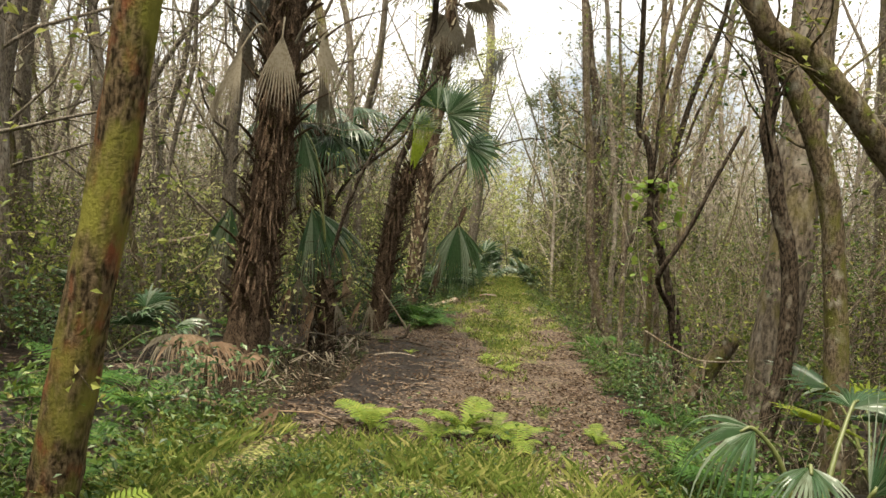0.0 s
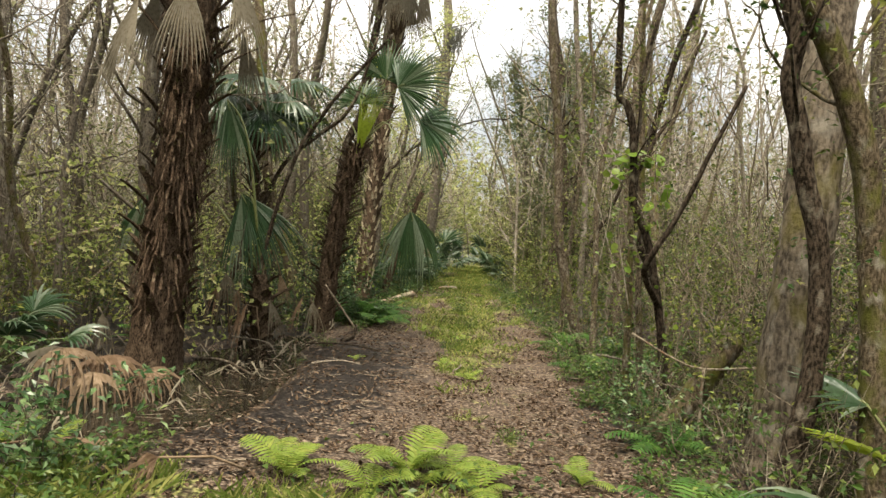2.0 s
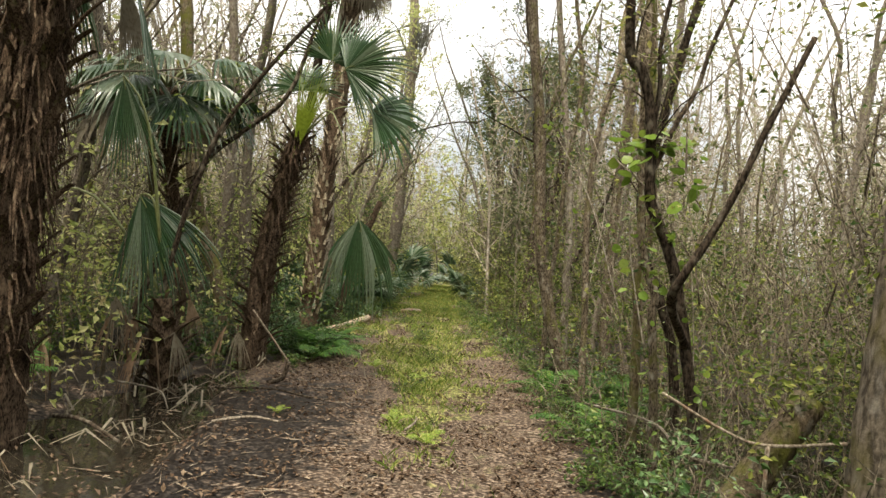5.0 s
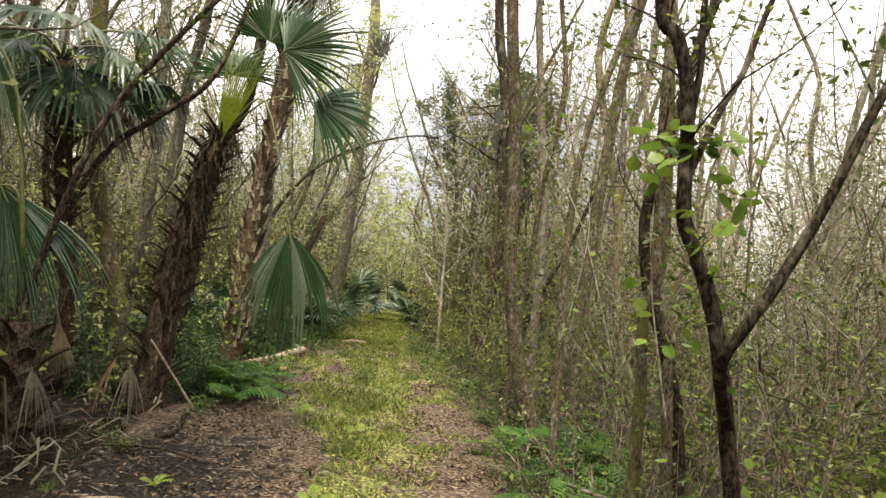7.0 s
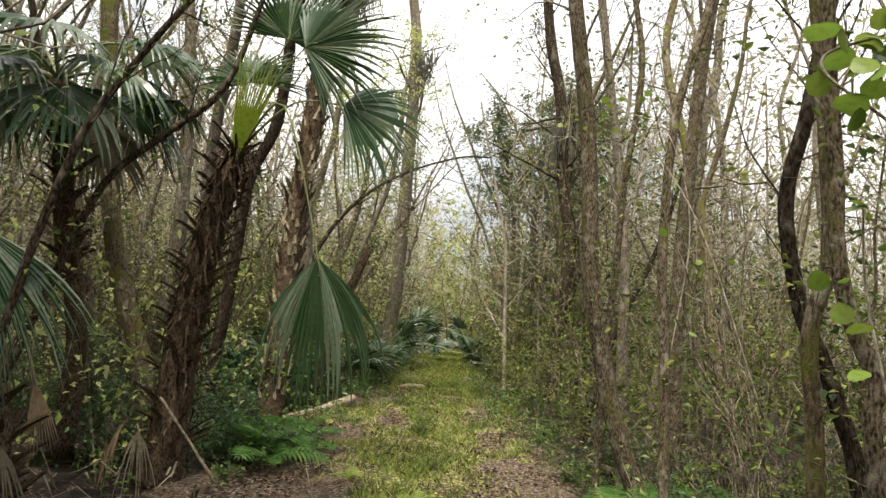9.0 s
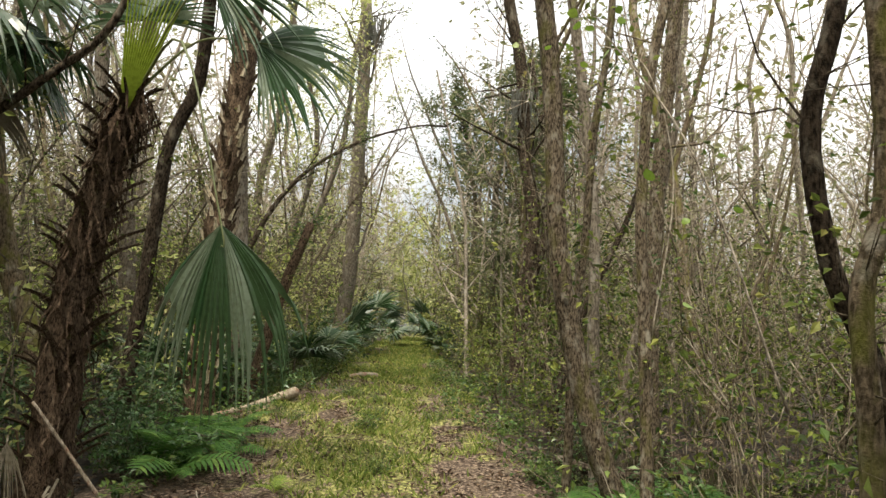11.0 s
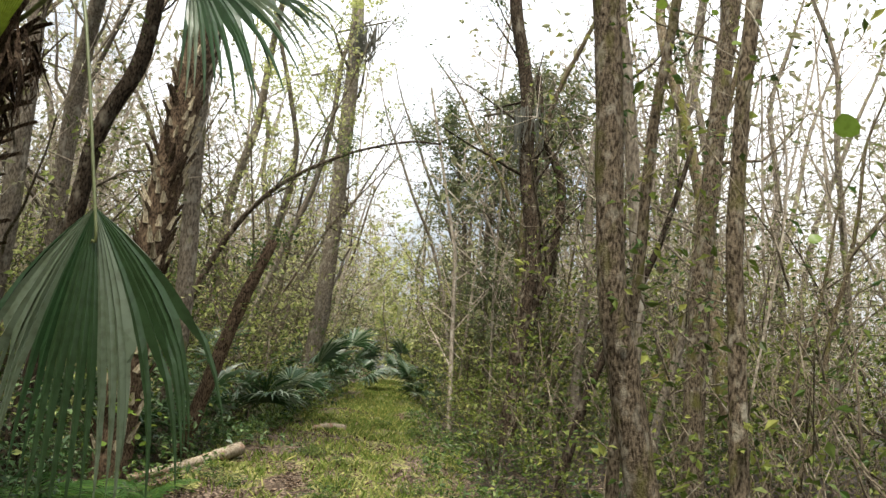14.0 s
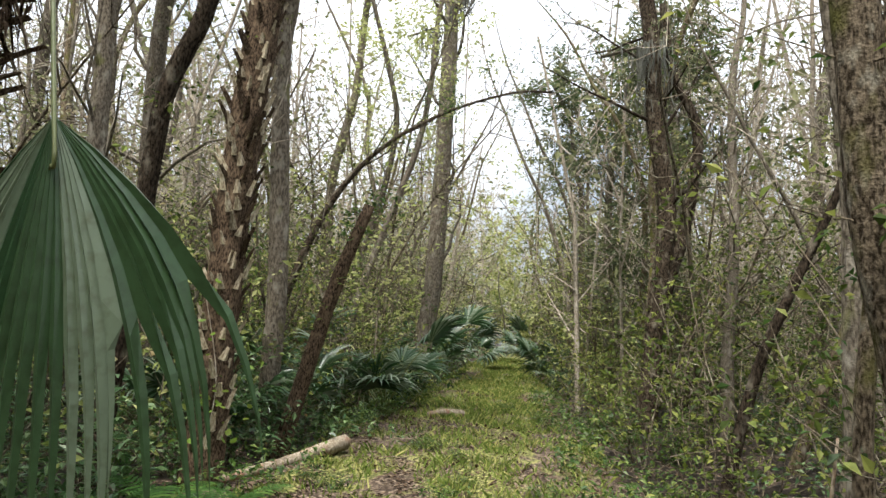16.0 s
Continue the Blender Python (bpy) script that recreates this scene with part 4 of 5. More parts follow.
trail_tree([(2.2, 19.75, 0.0), (2.29, 19.76, 1.39), (2.42, 19.78, 2.93), (2.24, 19.75, 4.15), (2.13, 19.74, 5.65)], [0.13, 0.12, 0.1, 0.07], M_BARK_DARK, "forked dark tree with bowed limbs", 614, 9, 0.25, 20, 1.7, 1600, 0.06, 0.2, leaf_mat=M_LEAF_GREEN,
           arms=[([(2.3, 19.76, 1.3), (2.45, 19.78, 2.0), (2.66, 19.81, 2.77), (2.8, 19.83, 4.01), (2.45, 19.77, 4.9), (2.3, 19.7, 5.8)], 0.1, 0.05)])
trail_tree([(-2.15, 13.52, -0.1), (-2.25, 13.51, 0.7), (-2.65, 13.46, 1.86), (-2.91, 13.42, 3.38), (-3.03, 13.41, 4.65)], [0.11, 0.096, 0.09, 0.07], M_BARK_MOSS, "mossy trunk leaning away from the trail", 615, 9, 0.5, 12, 1.5, 200)
trail_tree([(-1.45, 16.35, -0.0), (-1.47, 16.33, 0.88), (-1.47, 16.33, 1.74), (-1.58, 16.3, 3.8), (-1.54, 16.31, 4.44)], [0.1, 0.088, 0.08, 0.06], M_BARK, "straight grey trunk close behind a palm", 616, 10, 0.5, 12, 1.6, 220)
trail_tree([(-2.1, 14.74, -0.1), (-2.0, 14.76, 0.9), (-1.93, 14.77, 1.59), (-1.87, 14.78, 2.38), (-1.79, 14.8, 3.06), (-1.54, 14.85, 3.76)], [0.085, 0.073, 0.07, 0.05], M_BARK_DARK, "dark trunk leaning towards a tall palm", 617, 8, 0.55, 9, 1.5, 160)
trail_tree([(-1.4, 21.88, 0.1), (-1.29, 21.9, 1.04), (-1.18, 21.92, 2.2), (-1.12, 21.93, 4.99), (-1.12, 21.93, 7.06)], [0.16, 0.145, 0.12, 0.08], M_BARK, "tall straight grey tree by the trail", 618, 12, 0.22, 22, 2.2, 2600, 0.06, 0.2, leaf_mat=M_LEAF_SPARSE)
trail_tree([(-1.2, 15.95, 0.1), (-0.93, 15.98, 1.0), (-0.74, 16.02, 1.69), (-0.51, 16.07, 2.34)], [0.08, 0.071, 0.065, 0.05], M_PALM, "short leaning dead brown trunk with ivy", 619, 2.2, 0.8, 3, 0.4, 160, 0.06, name="dead_trunk", leaf_mat=M_LEAF_GREEN)
trail_tree([(-2.7, 18.5, 0.1), (-2.58, 18.55, 0.86), (-2.05, 18.66, 2.49), (-1.43, 18.79, 3.43), (-0.59, 18.97, 4.04), (0.35, 19.16, 4.4), (0.9, 19.3, 4.45)], [0.07, 0.065, 0.055, 0.045, 0.03, 0.015], M_BARK_DARK, "thin dark tree arching over the trail", 620, 3.0, 0.45, 14, 1.1, 900, 0.05, leaf_mat=M_LEAF_GREEN)
trail_tree([(-1.75, 10.4, -0.1), (-1.5, 10.51, 1.3), (-1.4, 10.52, 1.74), (-1.18, 10.55, 2.45), (-0.91, 10.59, 2.92), (-0.59, 10.62, 3.37), (-0.1, 10.7, 4.0)], [0.032, 0.028, 0.025, 0.018], M_BARK_DARK, "thin dark sapling leaning over the trail", 621, 4.0, 0.5, 9, 0.9, 120, 0.045)
trail_tree([(-2.9, 11.9, -0.1), (-2.39, 11.95, 1.19), (-1.96, 12.01, 2.33), (-1.48, 12.06, 2.81), (-0.99, 12.12, 3.3)], [0.042, 0.035, 0.03, 0.02], M_BARK_DARK, "thin crooked sapling behind a young palm", 622, 4.0, 0.5, 9, 0.9, 120, 0.045)

trail_tree([(4.6, 5.2, -0.1), (4.5, 5.15, 0.8), (4.3, 5.1, 1.6), (3.78, 5.01, 2.25), (3.55, 4.97, 2.52), (3.31, 4.92, 2.76), (3.0, 4.87, 3.0)], [0.1, 0.09, 0.08, 0.07, 0.05], M_BARK_MOSS, "thick mossy trunk leaning far over the trail edge", 623, 4.2, 0.6, 8, 1.2, 120, 0.05, 0.2)
trail_tree([(6.9, 12.5, -0.2), (6.8, 12.5, 0.5), (6.66, 12.46, 2.74), (6.5, 12.45, 5.2)], [0.24, 0.2, 0.16, 0.1], M_CYPRESS, "large grey swamp tree standing in the thicket", 624, 12, 0.5, 14, 2.0, 260, 0.05, 0.5)

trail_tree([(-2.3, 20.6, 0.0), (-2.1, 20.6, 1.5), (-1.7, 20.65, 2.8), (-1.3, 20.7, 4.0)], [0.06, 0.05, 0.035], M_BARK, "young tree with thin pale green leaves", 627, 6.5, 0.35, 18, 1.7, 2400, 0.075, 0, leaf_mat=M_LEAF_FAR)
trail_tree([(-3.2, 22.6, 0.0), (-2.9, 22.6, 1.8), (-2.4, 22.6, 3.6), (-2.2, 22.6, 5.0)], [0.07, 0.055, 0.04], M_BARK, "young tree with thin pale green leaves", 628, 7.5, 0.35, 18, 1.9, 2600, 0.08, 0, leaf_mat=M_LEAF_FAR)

# grey-green cedar by the far trail
for k, (x, y, h) in enumerate([(1.9, 24.6, 7.0), (2.9, 22.0, 6.0), (1.3, 28.5, 7.5)]):
    trail_tree([(x, y, 0.1), (x - 0.1, y, 1.5), (x - 0.15, y, h * 0.6)], [0.1, 0.08, 0.04], M_BARK, "dense grey-green cedar beside the trail", 630 + k, h, 0.04, 60, 1.6, 7500, 0.11, 0, "cedar_tree", M_CEDAR, group="cedars by the far trail")


# ---- woods ----
def tall_tree(seed, h, r, leaves):
    rng = np.random.default_rng(seed)
    ob = thing("tree", (0, 0, 0), "slender grey swamp tree with bare twigs", "tree", "swamp trees")
    q = [np.zeros(3)]
    d = np.array((rng.normal() * 0.1, rng.normal() * 0.1, 1.0))
    for i in range(8):
        d = unit(d + rng.normal(size=3) * 0.17 + np.array((0, 0, 0.16)))
        q.append(q[-1] + d * h / 8)
    path = spline(q, 3)
    g = Geo()
    tube(g, path, [r * 1.35, r, r * 0.85, r * 0.6, r * 0.2], 8, 0.05, rng, False)
    part("trunk", g.mesh("trunk", (M_BARK, M_BARK, M_BARK_MOSS)[seed % 3]), ob)
    limbs, twigs, lf = crown_along(path, r, rng, 0.15, 24, h * 0.16, leaves, 0.065, M_BARK, M_LEAF_HIGH, 3)
    mass("branching", limbs.mesh("branching", M_BARK), ob)
    mass("twig_growth", twigs.mesh("twig_growth", M_TWIG), ob)
    mass("foliage", lf.mesh("foliage", M_LEAF_HIGH, False), ob)
    return ob


def thicket(seed, h, leaves, mat, label):
    rng = np.random.default_rng(seed)
    ob = thing("sapling", (0, 0, 0), label, "sapling", "understory saplings")
    stems, twigs, spots = Geo(), Geo(), []
    for s in range(4):
        a = rng.uniform(0, 2 * math.pi)
        q = [np.array((math.cos(a), math.sin(a), 0)) * 0.08]
        d = np.array((math.cos(a) * 0.25, math.sin(a) * 0.25, 1.0))
        n = 6
        hh = h * rng.uniform(0.6, 1.1)
        for i in range(n):
            d = unit(d + rng.normal(size=3) * 0.17)
            q.append(q[-1] + d * hh / n)
        path = spline(q, 2)
        tube(stems, path, [0.022, 0.006], 4, cap=False)
        for k in range(13):
            i = rng.integers(2, len(path) - 1)
            b = rng.uniform(0, 2 * math.pi)
            limb(stems, twigs, spots, path[i], (math.cos(b), math.sin(b), rng.uniform(-0.2, 0.8)), rng.uniform(0.35, 0.8), 0.006, 0, rng, 0.05, 0.25)
            if k % 3 == 0:
                limb(stems, twigs, spots, path[i], (math.cos(b + 2), math.sin(b + 2), rng.uniform(-0.2, 0.8)), rng.uniform(0.4, 0.9), 0.008, 1, rng, 0.05, 0.3, 2)
    spots = np.array(spots)
    mass("stem_growth", stems.mesh("stem_growth", M_STEM), ob)
    mass("twig_growth", twigs.mesh("twig_growth", M_STEM), ob)
    lf = Geo()
    leaf_quads(lf, spots[rng.integers(0, len(spots), leaves)] + rng.normal(size=(leaves, 3)) * 0.09, 0.05, rng, 0.45, 0.5, 0.3)
    mass("foliage", lf.mesh("foliage", mat, False), ob)
    return ob


def shrub(seed, h, w, leaves, size, mat, label):
    rng = np.random.default_rng(seed)
    ob = thing("shrub", (0, 0, 0), label, "shrub", "undergrowth shrubs")
    stems, spots = Geo(), []
    for s in range(12):
        a = rng.uniform(0, 2 * math.pi)
        p_ = limb(Geo(), stems, spots, (math.cos(a) * 0.05, math.sin(a) * 0.05, 0), (math.cos(a) * w / h, math.sin(a) * w / h, 1.0), h * rng.uniform(0.5, 1.1), 0.006, 0, rng, 0.0, 0.22)
        for k in range(3):
            b = rng.uniform(0, 2 * math.pi)
            limb(Geo(), stems, spots, p_[rng.integers(1, len(p_))], (math.cos(b), math.sin(b), 0.4), h * 0.35, 0.004, 0, rng, 0.0, 0.25)
    spots = np.array(spots)
    mass("stem_growth", stems.mesh("stem_growth", M_STEM), ob)
    lf = Geo()
    leaf_quads(lf, spots[rng.integers(0, len(spots), leaves)] + rng.normal(size=(leaves, 3)) * 0.05, size, rng, 0.65, 0.5, 0.1)
    mass("foliage", lf.mesh("foliage", mat, False), ob)
    return ob


def clear(x, y, gap):
    return abs(x - middle(y)) > half(y) + gap


rng = np.random.default_rng(5)
TALL = [tall_tree(700 + k, h, r, lv) for k, (h, r, lv) in enumerate([(11, 0.07, 380), (9, 0.045, 420), (13, 0.095, 260), (8, 0.04, 420), (12, 0.075, 300), (10, 0.055, 460), (14, 0.12, 260)])]
UNDER = [thicket(720 + k, h, lv, mt, lb) for k, (h, lv, mt, lb) in enumerate([(3.6, 1300, M_LEAF_SPARSE, "thin sapling clump with sparse yellowing leaves"), (2.6, 1300, M_LEAF_SPARSE, "thin sapling clump with sparse yellowing leaves"), (4.4, 1000, M_LEAF_HIGH, "nearly bare brown sapling clump"), (2.0, 1300, M_LEAF_GREEN, "leafy green sapling clump"), (3.2, 900, M_LEAF_HIGH, "nearly bare brown sapling clump")])]
BUSH = [shrub(740 + k, *a) for k, a in enumerate([(0.7, 0.45, 420, 0.07, M_LEAF_GREEN, "low leafy green shrub at the trail edge"), (1.0, 0.55, 480, 0.075, M_LEAF_DARK, "dark glossy evergreen shrub in the undergrowth"), (0.5, 0.4, 380, 0.06, M_LEAF_GREEN, "low leafy green weeds on wet ground"), (1.2, 0.6, 520, 0.06, M_LEAF_SPARSE, "straggling yellow-green shrub with thin stems")])]
used = {}


def put(src, x, y, s, turn):
    m = Matrix.Translation(place(x, y, 0.05)) @ pose(0, 0, 0, rng.uniform(-3, 3), rng.uniform(-3, 3), turn) @ Matrix.Scale(s, 4)
    if src not in used:
        used[src] = 1
        src.matrix_basis = m
    else:
        copy_thing(src, m)


def scatter(kinds, count, gap, x0, x1, y0, y1, apart, smin, smax, keep=None):
    spots, tries = [], 0
    while len(spots) < count and tries < count * 60:
        tries += 1
        x, y = rng.uniform(x0, x1), rng.uniform(y0, y1)
        if not clear(x, y, gap) or (keep and not keep(x, y)) or any((x - a) ** 2 + (y - b) ** 2 < apart * apart for a, b in spots):
            continue
        spots.append((x, y))
        put(kinds[int(rng.integers(len(kinds)))], x, y, rng.uniform(smin, smax), rng.uniform(0, 360))


def woods_keep(x, y):
    near_right = x > 0 and y < 13 and x < 4.4
    near_left = x < 0 and 2 < y < 13 and x > -2.9
    return not near_right and not near_left


scatter(TALL, 44, 1.6, -14, 0, 2, 32, 1.3, 0.8, 1.2, woods_keep)
scatter(TALL, 44, 1.3, 0, 15, 2, 32, 1.3, 0.8, 1.2, woods_keep)
# trees and saplings added behind and beside the camera to shade near trunks
scatter(TALL, 46, 1.2, -11, 12, -14, 1, 1.1, 0.8, 1.2)
scatter(TALL, 20, 1.4, -10, 12, 1, 8, 0.9, 0.8, 1.2, lambda x, y: x < -3.4 or x > 5.2)
scatter(UNDER, 60, 0.8, -8, 9, -12, 3.5, 0.7, 0.9, 1.4, lambda x, y: y < 1 or x > 5 or x < -2.2)
scatter(TALL, 26, 1.6, -9, -2.7, 5, 17, 0.8, 0.7, 1.0)
scatter([TALL[1], TALL[3], TALL[5]], 10, 1.4, -8, -2.6, 13, 22, 0.7, 0.7, 1.0)
scatter(TALL, 15, 0.7, -7, 4, 19, 34, 0.8, 0.55, 0.85)
scatter(TALL, 16, -3, -9, 7, 36, 44, 1.1, 0.5, 0.75)
scatter(UNDER, 16, 0.5, -5, 4, 20, 34, 0.6, 0.9, 1.4)
scatter(UNDER, 56, 1.2, -11, 0, 5, 32, 0.8, 0.8, 1.25, lambda x, y: x < -3.3 or y > 15)
scatter(UNDER, 30, 0.9, 0, 12, 6, 32, 0.7, 0.8, 1.25, lambda x, y: x > (4.8 if y < 13.5 else 4.0))
scatter([TALL[1], TALL[3], TALL[5]], 8, 1.3, 4.2, 7, 10.5, 19, 0.7, 0.5, 0.7)
scatter(UNDER[:4], 12, 0.75, 0, 4, 19, 32, 0.7, 0.7, 1.1)
scatter(UNDER[:4], 14, 0.6, -6, 0, 17, 32, 0.8, 0.7, 1.1)
scatter(BUSH, 60, 0.15, -6, 0, 3, 26, 0.5, 0.7, 1.3, lambda x, y: not (-3.0 < x and 5.8 < y < 12.2))
scatter(BUSH, 42, 0.35, 1, 7, 4, 26, 0.5, 0.5, 1.0, lambda x, y: not (2.5 < x < 3.6 and 10 < y < 12.4))
scatter([BUSH[1], BUSH[0]], 16, 0.7, -4.5, 0, 12.8, 20, 0.45, 0.8, 1.2)
for k, (x, y, s, b_) in enumerate([(-0.75, 13.2, 0.5, 2), (-1.15, 13.0, 0.7, 0), (-1.2, 13.9, 0.5, 2), (-1.6, 14.2, 0.7, 0), (-1.8, 14.3, 1.0, 1), (-1.7, 15.2, 0.9, 1), (-1.2, 16.2, 0.9, 1), (-0.8, 16.4, 0.5, 2), (-1.5, 16.9, 1.1, 1), (-1.2, 17.4, 0.8, 0), (-1.5, 18.4, 1.2, 0), (-1.1, 19.2, 1.0, 1),
                                   (-1.2, 20.8, 1.3, 0), (-1.3, 22, 1.3, 1), (-1.5, 24, 1.5, 0), (-1.9, 12.6, 0.8, 2), (-0.3, 4.4, 0.8, 2), (-0.5, 3.3, 1.0, 0), (-0.9, 3.9, 1.2, 0), (-0.2, 2.7, 0.7, 2), (0.35, 3.9, 0.5, 2), (2.45, 10.7, 0.5, 0),
                                   (2.4, 12.8, 0.6, 0), (2.2, 13.4, 0.5, 2), (2.4, 14.8, 0.8, 3), (2.1, 15.8, 0.8, 0), (2.0, 17.2, 1.0, 3), (1.75, 18.8, 1.1, 0), (1.5, 20.5, 1.1, 3), (2.75, 8.2, 0.6, 0), (2.9, 7.2, 0.7, 1), (2.9, 6.3, 0.6, 2), (3.0, 5.6, 0.7, 0)]):
    put(BUSH[b_], x, y, s, k * 61)
# leafy weeds on and beside the trail
for k in range(70):
    y = 2.2 + 17 * rng.random() ** 1.2
    x = middle(y) + (rng.uniform(-0.9, 0.9) if k % 3 else rng.choice([-1, 1])) * half(y)
    if cover(x, y)[0] > 0.25 or k % 3 == 0:
        put(BUSH[2 if k % 4 else 0], x, y, rng.uniform(0.16, 0.42), k * 47)
for k, (x, y, s) in enumerate([(0.6, 14.5, 0.5), (0.9, 13.0, 0.45), (0.95, 4.5, 0.5), (0.6, 4.3, 0.6), (1.3, 4.2, 0.4), (2.45, 9.6, 0.7), (2.55, 8.4, 0.6), (2.35, 10.4, 0.6), (2.3, 13.3, 0.6), (2.7, 5.2, 0.8), (2.9, 4.6, 0.7)]):
    put(BUSH[0 if k % 2 else 2], x, y, s, k * 83)
for k, (x, y, s) in enumerate([(-0.95, 12.85, 0.8), (-0.75, 12.5, 0.55), (-1.5, 13.5, 0.9), (-1.7, 12.6, 0.9), (-1.5, 15.6, 0.7)]):
    put(BUSH[1], x, y, s, k * 71)
for src in TALL + UNDER + BUSH:
    if src not in used:
        put(src, -12, 30, 1, 0)

# far woods
g, tips = Geo(), []
for k in range(680):
    a = rng.uniform(-0.95, 0.85)
    dist = rng.uniform(17, 58)
    x, y = 1.5 + math.sin(a) * dist, 4 + math.cos(a) * dist
    if y < 34 and not clear(x, y, 0.5):
        continue
    h, r = rng.uniform(4.5, 10), rng.uniform(0.02, 0.07)
    if abs(x - (2.0 - 0.085 * y)) < 0.022 * dist:
        h *= 0.5
    mx, my = x + rng.normal() * 0.4, y + rng.normal() * 0.3
    tube(g, [(x, y, -0.2), (mx, my, h * 0.5), (mx + rng.normal() * 0.8, my, h)], [r, r * 0.7, 0.02], 4, cap=False)
    for j in range(15):
        u = rng.uniform(0.12, 1)
        z = h * u
        px, py = (x + (mx - x) * u * 2, y + (my - y) * u * 2) if u < 0.5 else (mx, my)
        b = rng.uniform(0, 6.28)
        L = rng.uniform(0.7, 2.0)
        e = (px + math.cos(b) * L * 0.7, py + math.sin(b) * L * 0.7, z + L * rng.uniform(0.3, 0.9))
        strip(g, (px, py, z), e, 0.014 + 0.0002 * dist)
        for q in range(5):
            c = np.array((px, py, z)) + (np.array(e) - np.array((px, py, z))) * rng.uniform(0.3, 1)
            w = c + rng.normal(size=3) * 0.45 + (0, 0, 0.3)
            strip(g, c, w, 0.006 + 0.0002 * dist)
            tips.append(w)
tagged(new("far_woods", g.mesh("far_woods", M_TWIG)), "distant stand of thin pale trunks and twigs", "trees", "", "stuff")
# leaves of the far woods, with haze in their colour
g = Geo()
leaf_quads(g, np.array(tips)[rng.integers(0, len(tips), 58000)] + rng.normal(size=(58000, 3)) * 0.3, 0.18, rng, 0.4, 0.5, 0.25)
tagged(new("far_foliage", g.mesh("far_foliage", M_LEAF_HIGH, False)), "olive and tan leaves of the distant woods, paled for haze", "leaves", "", "stuff")


def thicket_mass(name, count, spot, hmin, hmax, leaves, size, mat, label, gap=0.7):
    """Uncountable thin stems with their leaves, on both sides of the trail."""
    st, lf_pos = Geo(), []
    made = 0
    while made < count:
        x, y = spot()
        if not clear(x, y, gap):
            continue
        made += 1
        h = rng.uniform(hmin, hmax)
        z = land(x, y)
        q = np.array((x, y, z))
        d = unit((rng.normal() * 0.25, rng.normal() * 0.25, 1))
        for i in range(4):
            e = q + d * h / 4
            strip(st, q, e + d * 0.05, 0.008)
            d = unit(d + rng.normal(size=3) * 0.22)
            for j in range(2):
                c = q + (e - q) * rng.random()
                w = c + rng.normal(size=3) * 0.26 + (0, 0, 0.1)
                strip(st, c, w, 0.004)
                for m_ in range(leaves // 8):
                    lf_pos.append(c + (w - c) * rng.uniform(0.2, 1.1) + rng.normal(size=3) * 0.05)
            q = e
    tagged(new(name + "_stemwork", st.mesh(name + "_stemwork", M_STEM)), "tangle of thin brown stems in the undergrowth", "undergrowth", "", "stuff")
    lf = Geo()
    leaf_quads(lf, lf_pos, size, rng, 0.45, 0.5, 0.25)
    tagged(new(name + "_foliage", lf.mesh(name + "_foliage", mat, False)), label, "undergrowth", "", "stuff")


def left_side():
    y = rng.uniform(9, 21)
    return middle(y) - half(y) - 0.8 - abs(rng.normal()) * 5.5, y


def left_near():
    return rng.uniform(-7, -3.2), rng.uniform(4, 12)


def right_side():
    y = rng.uniform(12, 22)
    return middle(y) + half(y) + 1.1 + abs(rng.normal()) * 4.5, y


def right_near():
    return rng.uniform(4.2, 8), rng.uniform(5.5, 13)


# left thicket takes the backlit-bright leaf colour, right thicket the plain one
thicket_mass("left_thicket", 300, left_side, 1.0, 3.6, 40, 0.085, M_LEAF_MID, "olive and yellowing leaves of a dense thicket")
thicket_mass("left_edge", 160, left_near, 0.8, 2.6, 48, 0.07, M_LEAF_SPARSE, "olive leaves of thin roadside stems")
thicket_mass("right_thicket", 210, right_side, 1.0, 3.4, 40, 0.08, M_LEAF_SPARSE, "olive and yellowing leaves of a dense thicket")
thicket_mass("right_edge", 60, right_near, 0.8, 2.8, 40, 0.065, M_LEAF_SPARSE, "olive leaves of thin roadside stems")


def right_bank():
    y = rng.uniform(4.6, 11.5)
    return middle(y) + half(y) + 0.15 + abs(rng.normal()) * 0.55, y


def right_tangle():
    y = rng.uniform(7.5, 15)
    return rng.uniform(3.2, 6.5), y


def behind():
    return rng.uniform(-9, 11), rng.uniform(-15, -8)


thicket_mass("right_bank", 70, right_bank, 0.25, 0.8, 32, 0.05, M_LEAF_GREEN, "green leaves of seedlings on the bank", 0.05)
thicket_mass("right_tangle", 170, right_tangle, 1.2, 4.2, 8, 0.06, M_LEAF_GREEN, "few olive leaves on thin vertical stems", 0.9)
# unseen thicket behind the camera, added to cut light from the rear
thicket_mass("rear_thicket", 260, behind, 1.5, 6.0, 48, 0.14, M_LEAF_SPARSE, "unseen olive thicket added behind to block light", -9)


def left_far():
    y = rng.uniform(20, 36)
    return middle(y) - half(y) - 0.8 - abs(rng.normal()) * 5.5, y


def right_far():
    y = rng.uniform(21, 36)
    return middle(y) + half(y) + 0.7 + abs(rng.normal()) * 4.5, y


# haze along the far trail is painted through the pale leaf colour
thicket_mass("left_backwoods", 360, left_far, 1.0, 4.6, 48, 0.1, M_LEAF_FAR, "yellow-green leaves of thickets along the trail, paled for haze")
thicket_mass("right_backwoods", 300, right_far, 1.0, 4.6, 48, 0.1, M_LEAF_FAR, "yellow-green leaves of thickets along the trail, paled for haze")


def far_end():
    return rng.uniform(-16, 14), rng.uniform(33, 46)


# pale leaf colour stands in for haze at this distance
thicket_mass("end_thicket", 520, far_end, 1.5, 9.0, 64, 0.19, M_LEAF_HIGH, "brown and green distant thicket, paled for haze")


